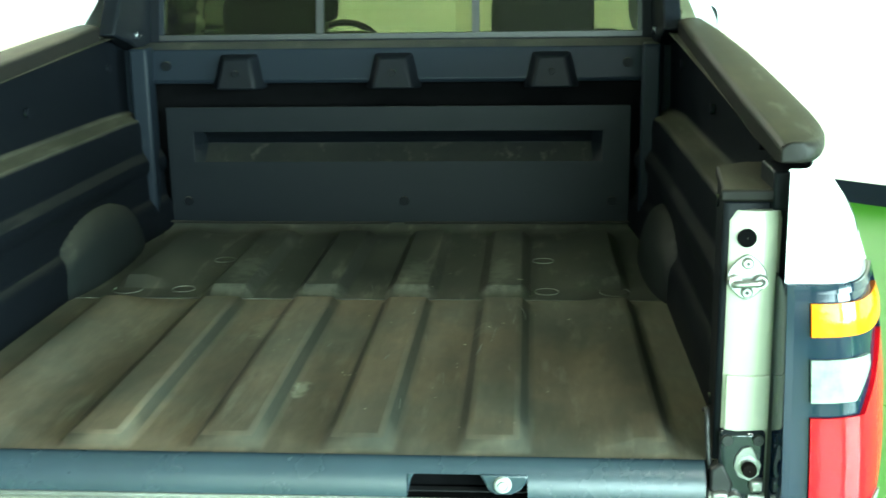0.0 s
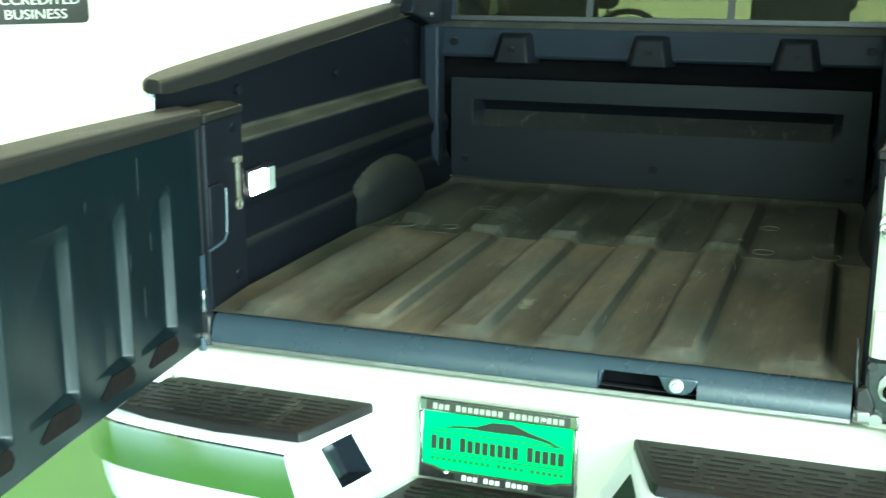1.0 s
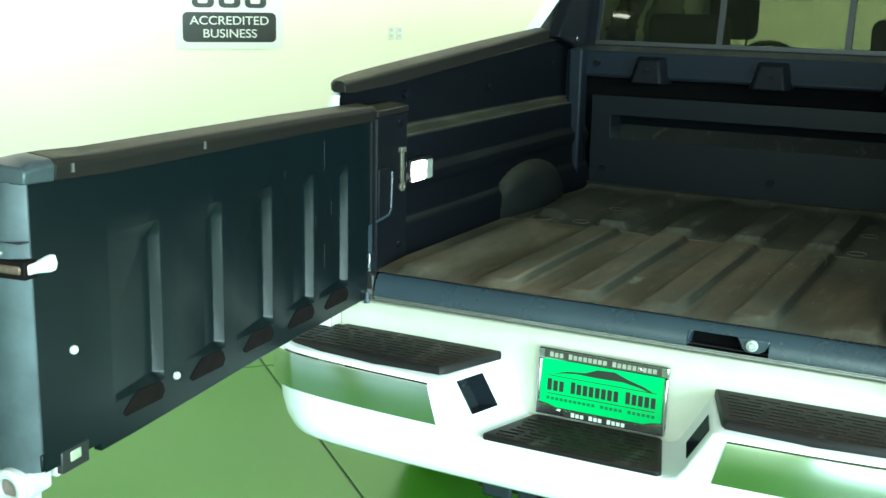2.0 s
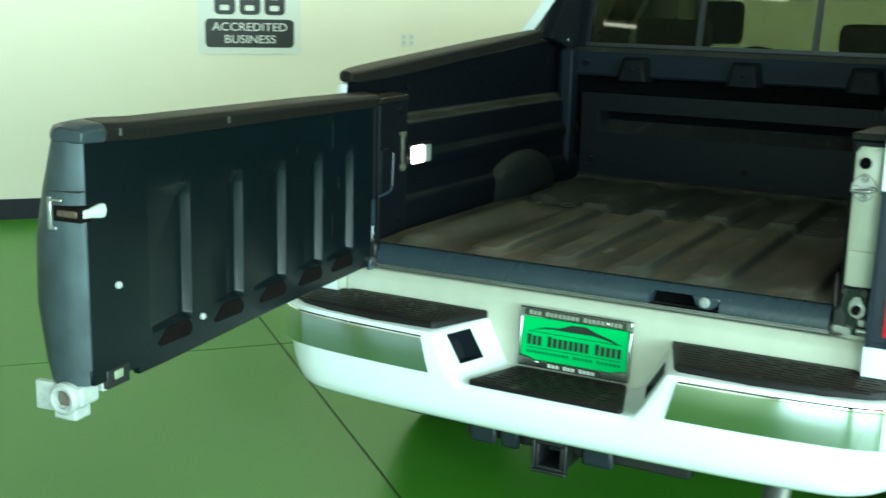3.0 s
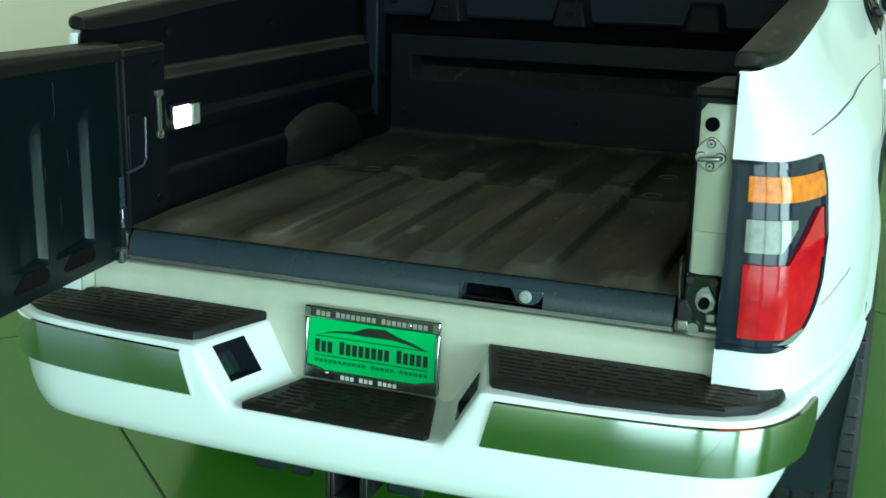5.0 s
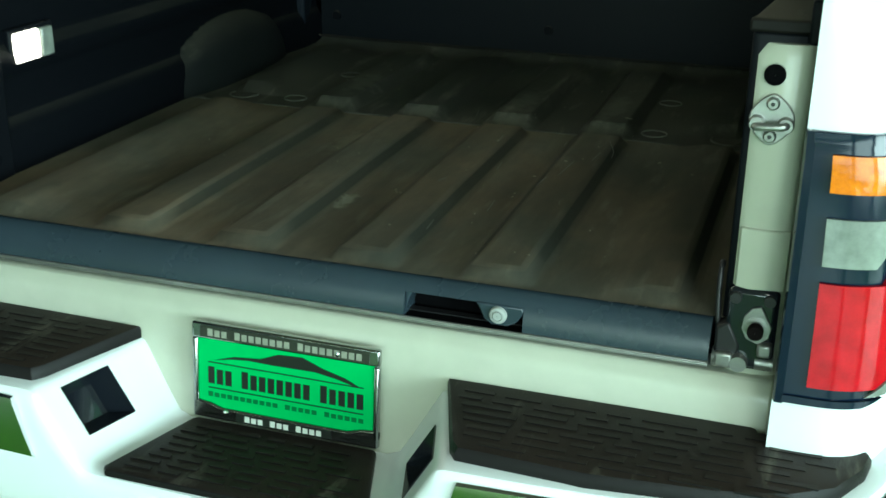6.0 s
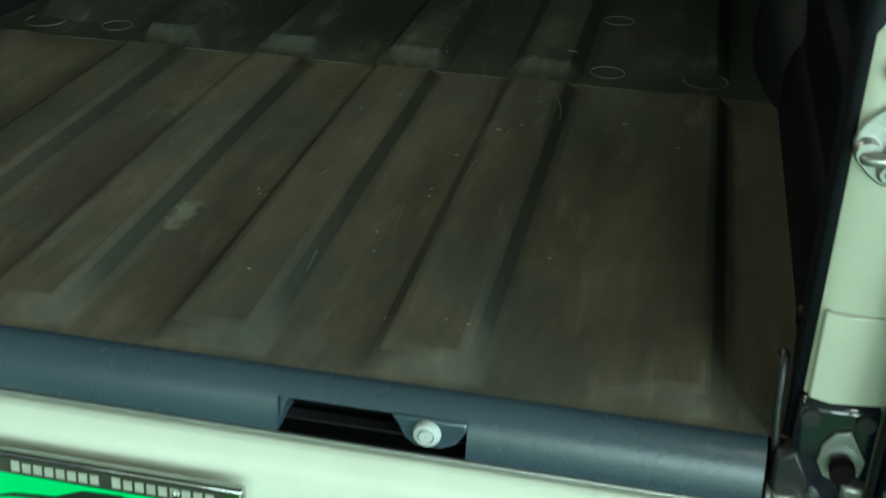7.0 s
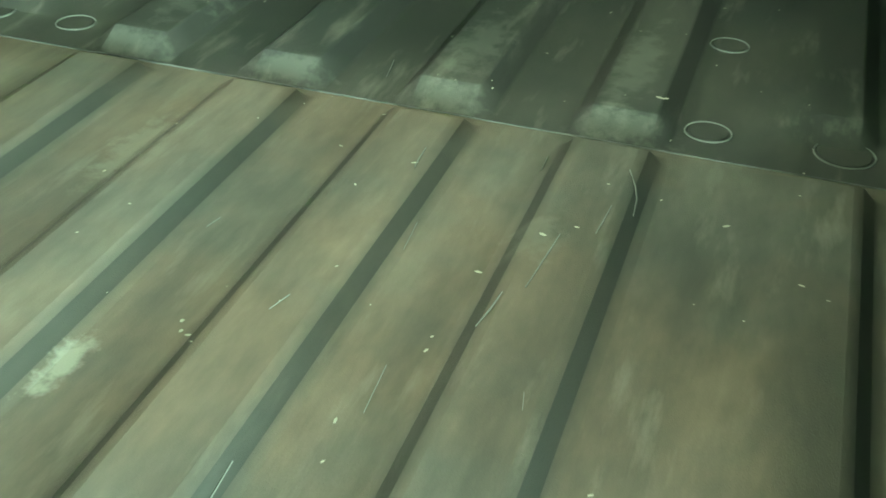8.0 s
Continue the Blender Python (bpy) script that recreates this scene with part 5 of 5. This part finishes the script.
sheet(bm, [[(s, gate_height(s, z), z + (gate_rise(s) if z > 1.2 else 0.0)) for z in cuts(0.800, 0.83, 0.858, 0.872, 1.0, 1.126, 1.156, 1.19, 1.236)] for s in net])
inner = gate_part("gate_inner_panel", bm, GATE, gate, "dark blue-grey moulded inner gate panel with pockets", bevel=0.002)
bm = bmesh.new()
prism(bm, [(-0.055, 0.80), (0.0, 0.795), (0.5, 0.792), (0.95, 0.782), (1.0, 0.782), (1.04, 0.782), (1.045, 0.80), (1.185, 0.80), (1.185, 0.83), (-0.055, 0.83)], "y", -0.020, -0.003)
gate_part("gate_lower_edge", bm, GATE, inner, bevel=0.003)
for a, b, zt, zb in POCKETS:
    bm = bmesh.new()
    prism(bm, [(a + 0.006, 0.834), (a + 0.012, 0.850), (a + 0.020, 0.857), (a + 0.086, 0.860), (a + 0.100, 0.854), (a + 0.130, 0.832), (a + 0.122, 0.824), (a + 0.016, 0.822)], "y", -0.012, 0.0015)
    gate_part("drain_slot", bm, RUST_SHADE, inner)
# worn pale scratches
for s0, s1, z0, z1 in ((0.216, 0.219, 1.150, 1.226), (0.206, 0.211, 0.924, 0.982), (0.262, 0.264, 1.030, 1.058), (0.160, 0.1615, 1.040, 1.075), (0.40, 0.402, 1.165, 1.182)):
    bm = bmesh.new()
    n = 6
    sheet(bm, [[(s0 + (s1 - s0) * (0.5 + 0.4 * math.sin(2.2 * k)) + w, gate_height(s0 + w, z0 + (z1 - z0) * k / n) + 0.0006, z0 + (z1 - z0) * k / n) for k in range(n + 1)] for w in (0.0, 0.0009)])
    gate_part("scratch", bm, FAINT, inner, thick=0.0004)
# cap along the top, with a greyer end piece
def cap_rings(stations):
    out = []
    for s in stations:
        pull = lerp([(-1, 0.0), (1.10, 0.0), (1.15, 0.004), (1.18, 0.012), (1.200, 0.030)], s)
        z0 = 1.236 + gate_rise(s)
        out.append([(s, 0.006, z0 - 0.003), (s, 0.008, z0 + 0.022 - pull * 0.2), (s, 0.0, z0 + 0.034 - pull * 0.4), (s, -0.045, z0 + 0.040 - pull * 0.5), (s, -0.088 + pull, z0 + 0.032 - pull * 0.5), (s, -0.096 + pull, z0 + 0.014 - pull * 0.3), (s, -0.090 + pull, z0 - 0.004)])
    return out


END_PAINT = mat("grey_metallic_paint", (0.062, 0.085, 0.098), 0.42, metal=0.35, vary=0.5, scale=10)
gate_part("gate_cap", loft(bmesh.new(), cap_rings((-0.050, 0.2, 0.35, 0.7, 1.0, 1.10, 1.130))), CAP, gate, "dusty black plastic cap along the gate top", bevel=0.003)
gate_part("cap_end", loft(bmesh.new(), cap_rings((1.131, 1.155, 1.180, 1.200))), END_PAINT, gate, "grey end of the gate cap", bevel=0.003)
# end face: painted metal with latch and a lower bearing block
rows = []
for z in (0.80, 0.84, 0.95, 1.08, 1.18, 1.236):
    y1 = lerp([(z0, y0) for z0, y0 in outer], z) - 0.003
    rows.append([(1.176 + 0.028 * math.sin(math.pi / 2 * min(1.0, k / 6)) - 0.0022 * max(0, k - 7) ** 2, -0.001 + (y1 + 0.001) * (k / 11) ** 1.3, z + (0.035 if z > 1.2 else 0.0)) for k in range(12)])
bm = bmesh.new()
sheet(bm, rows)
end = gate_part("gate_end", bm, END_PAINT, gate, "grey metal gate end with latch")
LZ = 1.138                                   # height of the latch
gate_part("latch_mouth", boxed(1.176, 1.2065, -0.062, 0.003, LZ - 0.016, LZ + 0.014), RUST_SHADE, end, bevel=0.003)
gate_part("latch_pawl", boxed(1.172, 1.2085, -0.052, -0.004, LZ - 0.008, LZ + 0.007), mat("rusty_latch_steel", (0.17, 0.12, 0.09), 0.5, metal=0.5, vary=0.5, scale=80), end, "rusty brown latch pawl", bevel=0.004)
bm = bmesh.new()
loft(bm, [[(s, y, z) for y, z in ((-0.010, LZ - h), (0.006, LZ - h), (0.010, LZ), (0.006, LZ + h), (-0.010, LZ + h))] for s, h in ((1.138, 0.013), (1.150, 0.014), (1.180, 0.009), (1.200, 0.008))])
gate_part("latch_fork", bm, mat("pale_latch", (0.6, 0.62, 0.58), 0.4), end, "pale latch fork", bevel=0.003, segments=3)
gate_part("latch_rim", box(box(boxed(1.201, 1.208, -0.074, -0.065, LZ - 0.034, LZ + 0.030), 1.201, 1.208, -0.074, -0.040, LZ + 0.020, LZ + 0.027), 1.201, 1.207, -0.074, -0.055, LZ - 0.034, LZ - 0.027), STEEL, end, "bright worn steel rim", bevel=0.002)
gate_part("end_seam", boxed(1.185, 1.2052, -0.070, -0.004, 1.1780, 1.1796), BLACK, end)
# white bearing block: hood, hollow, foot and a thin flange
bm = boxed(1.150, 1.204, -0.092, -0.014, 0.760, 0.801)
block = gate_part("bearing_block", bm, mat("off_white_plastic", (0.50, 0.52, 0.50), 0.45, vary=0.35, scale=30), gate, "off-white plastic latch block at the gate foot", bevel=0.008, segments=3)
OFF_WHITE = block.data.materials[0]
bm = bmesh.new()
lathe(bm, [(0.019, 0.012), (0.019, 0.026), (0.026, 0.028), (0.032, 0.022), (0.034, -0.010), (0.030, -0.026), (0.0005, -0.026)], (1.192, -0.050, 0.776), "x", 28)
gate_part("block_hood", bm, OFF_WHITE, block)
bm = bmesh.new()
disc(bm, (1.198, -0.050, 0.776), 0.0195, 0.010, "x", 24)
gate_part("block_socket", bm, mat("brown_socket", (0.16, 0.13, 0.11), 0.5, vary=0.4, scale=60), block, "dark hollow in the block")
gate_part("block_foot", boxed(1.166, 1.212, -0.078, -0.024, 0.733, 0.762), OFF_WHITE, block, bevel=0.005)
gate_part("block_flange", boxed(1.190, 1.204, -0.126, -0.080, 0.744, 0.802), OFF_WHITE, block, bevel=0.002)
gate_part("block_shoulder", boxed(1.120, 1.148, -0.040, -0.008, 0.776, 0.797), OFF_WHITE, block, bevel=0.004)
# solid black block; the open notch's shade is put into its colour
notch = gate_part("gate_notch", boxed(1.078, 1.146, -0.03, 0.002, 0.782, 0.820), BLACK, gate, bevel=0.002)
gate_part("notch_tab", boxed(1.098, 1.126, -0.012, 0.0035, 0.796, 0.815), mat("pale_green_steel", (0.30, 0.36, 0.24), 0.4, vary=0.3, scale=60), notch, "pale painted steel tab", bevel=0.003)
for s, z in ((1.104, 0.984), (0.822, 0.852)):
    bm = bmesh.new()
    lathe(bm, [(0.0005, 0.008), (0.005, 0.008), (0.0075, 0.005), (0.0075, -0.002)], (s, 0, z), "y", 16)
    gate_part("gate_stud", bm, mat("white_stud", (0.45, 0.47, 0.45), 0.4), inner, "small white plastic stud")
for s in (0.713, 1.088):
    gate_part("cap_clip", boxed(s, s + 0.005, 0.006, 0.0098, 1.244 + gate_rise(s), 1.258 + gate_rise(s)), STEEL, gate)
# upper hinge side
# black strip fills the hinge gap and covers the pale jamb behind
part("hinge_gap_strip", boxed(-0.703, -0.646, -0.016, 0.020, 0.80, 1.255), BLACK, truck, "black strip filling the gap at the hinge side")
bm = bmesh.new()
tube(bm, [(-0.058, -0.02, 0.800), (-0.058, -0.02, 1.236)], 0.012)
gate_part("gate_hinge_edge", bm, GATE, gate)
bm = bmesh.new()
for s in (-0.06, -0.035, -0.012):
    tube(bm, [(s, 0.0, 0.786), (s, 0.0, 0.815)], 0.008)
gate_part("gate_hinge", bm, SILL, gate, "steel lower gate hinge", bevel=0.0)

# ---------------- on the wall ----------------
def lettered(name, text, size, matrix, material, parent, depth=0.001):
    cu = bpy.data.curves.new(name, "FONT")
    cu.body, cu.size, cu.align_x, cu.align_y, cu.extrude = text, size, "CENTER", "CENTER", depth
    tmp = new(name, cu)
    dg = bpy.context.evaluated_depsgraph_get()
    me = bpy.data.meshes.new_from_object(tmp.evaluated_get(dg))
    bpy.data.objects.remove(tmp)
    me.materials.clear()
    me.materials.append(material)
    me.transform(matrix)
    ob = new(name, me)
    ob.parent = parent
    return ob


def on_wall(a, z):
    """A pose on the badge wall: x along it, y up it, z out of it."""
    p = room(a, B0, z)
    return Matrix(((CU, 0, SU, p.x), (SU, 0, -CU, p.y), (0, 1, 0, p.z), (0, 0, 0, 1)))


BADGE_A, BADGE_W, BADGE_H = 0.264, 0.595, 0.54
sign = thing("wall_badge", "white vinyl accreditation badge with charcoal print on the wall", "wall sign")
BW = on_wall(BADGE_A, 1.278) @ Matrix.Diagonal((BADGE_W, BADGE_H, 1, 1))


def wall_part(name, bm, material, parent, m, label="", bevel=0.0):
    bm.transform(m)
    return part(name, bm, material, parent, label, bevel=bevel, smooth=False)


def rounded(w, h, r, z0, z1):
    pts = []
    for cx, cy, t0 in ((w - r, h - r, 0), (-w + r, h - r, 90), (-w + r, -h + r, 180), (w - r, -h + r, 270)):
        for k in range(5):
            t = radians(t0 + 22.5 * k)
            pts.append((cx + r * math.cos(t), cy + r * math.sin(t)))
    bm = bmesh.new()
    prism(bm, pts, "z", z0, z1)
    return bm


back = rounded(0.62, 0.75, 0.05, 0.001, 0.004)
back.transform(Matrix.Translation((0, 0.48, 0)))
wall_part("badge_sheet", back, SIGN, sign, BW, "white vinyl sheet")
wall_part("badge_band", rounded(0.535, 0.185, 0.06, 0.0042, 0.006), SIGN_DARK, sign, BW, "charcoal band with pale words")
lettered("badge_word", "ACCREDITED", 0.150, BW @ Matrix.Translation((0, 0.078, 0.0066)), SIGN, sign)
lettered("badge_word", "BUSINESS", 0.150, BW @ Matrix.Translation((0, -0.082, 0.0066)), SIGN, sign)
for k in (-1, 0, 1):
    b = rounded(0.125, 0.16, 0.06, 0.0042, 0.006)
    b.transform(Matrix.Translation((0.30 * k, 0.40, 0)))
    g = wall_part("badge_shape", b, SIGN_DARK, sign, BW)
    for dy in (-0.072, 0.072):
        b = rounded(0.055, 0.035, 0.02, 0.0062, 0.0072)
        b.transform(Matrix.Translation((0.30 * k - 0.005, 0.40 + dy, 0)))
        wall_part("shape_opening", b, SIGN, sign, BW)

for da in (0.0, 0.062):
    o = thing("wall_outlet", "white plastic outlet plate on the cream wall", "wall outlet", group="outlets on the wall")
    m = on_wall(1.42 + da, 1.245)
    pl = wall_part("cover_plate", boxed(-0.022, 0.022, -0.045, 0.045, 0.001, 0.008), SIGN, o, m, bevel=0.003)
    for dy in (-0.03, 0.03):
        wall_part("socket", boxed(-0.011, 0.011, dy * 0.7 - 0.011, dy * 0.7 + 0.011, 0.008, 0.010), LIGHT_INK, o, m)

# ceiling tube lamps
for p, q in (((-4.15, -4.73), (-2.96, -4.96)), ((-2.50, -3.99), (-1.30, -4.20))):
    tl = thing("ceiling_lamp", "long fluorescent tube lamp under the ceiling", "ceiling lamp", group="ceiling lamps")
    p, q = (Vector((*v, TOP - 0.14)) for v in (p, q))
    part("tube_lamp", tube(bmesh.new(), [p, q], 0.016), TUBE, tl, "lit fluorescent tube")
    bm = bmesh.new()
    d = Vector((CU, SU, 0)) * 0.06
    up = Vector((0, 0, 0.06))
    loft(bm, [[p - d + up * 0.5, p + d + up * 0.5, p + d * 0.7 + up * 2, p - d * 0.7 + up * 2], [q - d + up * 0.5, q + d + up * 0.5, q + d * 0.7 + up * 2, q - d * 0.7 + up * 2]])
    part("lamp_housing", bm, CEIL, tl, smooth=False)

# housings and glowing faces for the unseen, added fill lights
for x, y in REAR_FILLS + WALL_FILLS:
    tl = thing("ceiling_lamp", "unseen panel added under the dark ceiling as fill light", "ceiling lamp", group="ceiling lamps")
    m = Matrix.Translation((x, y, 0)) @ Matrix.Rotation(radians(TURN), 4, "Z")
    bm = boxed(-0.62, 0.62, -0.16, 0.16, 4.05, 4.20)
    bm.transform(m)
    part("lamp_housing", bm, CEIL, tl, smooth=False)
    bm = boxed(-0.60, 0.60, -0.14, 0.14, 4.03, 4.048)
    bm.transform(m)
    part("fill_diffuser", bm, TUBE, tl, "glowing face of an added fill panel", smooth=False)

# ---------------- scratches and crumbs on the bed floor ----------------
def bed_z(x, y):
    return FZ + (lid_height(x, y) if y < SEAM else front_height(x, y))


PALE = mat("pale_scratch", (0.125, 0.13, 0.105), 0.6, vary=0.2)
for pts in (((0.300, 0.582), (0.297, 0.545), (0.292, 0.484)), ((0.335, 0.652), (0.333, 0.62), (0.331, 0.595)), ((0.339, 0.731), (0.350, 0.705), (0.355, 0.688), (0.357, 0.657)),
            ((0.003, 0.946), (0.008, 0.92), (0.012, 0.894)), ((0.128, 0.700), (0.129, 0.675), (0.131, 0.655)), ((0.275, 0.47), (0.272, 0.44), (0.266, 0.42)), ((0.327, 0.345), (0.331, 0.325)), ((0.246, 0.76), (0.247, 0.73)),
            ((0.108, 0.40), (0.101, 0.375)), ((0.16, 0.58), (0.164, 0.53)), ((-0.02, 0.52), (-0.024, 0.50)), ((0.21, 0.36), (0.214, 0.30)), ((0.15, 0.21), (0.152, 0.17))):
    rows = []
    for i, (x, y) in enumerate(pts):
        w = 0.0003 if i in (0, len(pts) - 1) else 0.0006
        rows.append([(x - w, y, bed_z(x - w, y) + 0.0012), (x + w, y, bed_z(x + w, y) + 0.0012)])
    bm = bmesh.new()
    sheet(bm, rows)
    part("scratch", bm, PALE, truck, "fine pale scratch in the bed floor", thick=0.001)
rng = random.Random(21)
bm = bmesh.new()
for k in range(90):
    x, y = (rng.uniform(-0.45, 0.55), rng.uniform(0.08, 1.35))
    if k < 14:
        x, y = ((0.028, 0.358), (0.034, 0.345), (0.045, 0.34), (0.059, 0.319), (0.128, 0.455), (0.128, 0.664), (0.148, 0.886), (0.104, 0.389), (0.341, 0.913), (0.347, 0.918), (0.285, 0.575), (0.312, 0.60), (0.24, 0.52), (0.445, 0.686))[k]
    r = rng.uniform(0.0006, 0.0015) * (1.7 if k < 14 else 1.0)
    c = Vector((x, y, bed_z(x, y) + r * 0.4))
    turn = rng.uniform(0, 3.1)
    long = rng.uniform(1.0, 3.2)
    ring = []
    top = bm.verts.new(c + Vector((0, 0, r * 0.6)))
    for j in range(5):
        a = 2 * math.pi * j / 5
        d = Vector((math.cos(a) * r * long, math.sin(a) * r, 0))
        ring.append(bm.verts.new(c + Matrix.Rotation(turn, 3, "Z") @ d))
    for j in range(5):
        bm.faces.new((ring[j], ring[(j + 1) % 5], top))
tagged(part("crumb", bm, mat("dry_grass_crumb", (0.34, 0.33, 0.24), 0.7, vary=0.4, scale=90)), "dry pale crumbs scattered on the bed floor", "debris", kind="stuff")
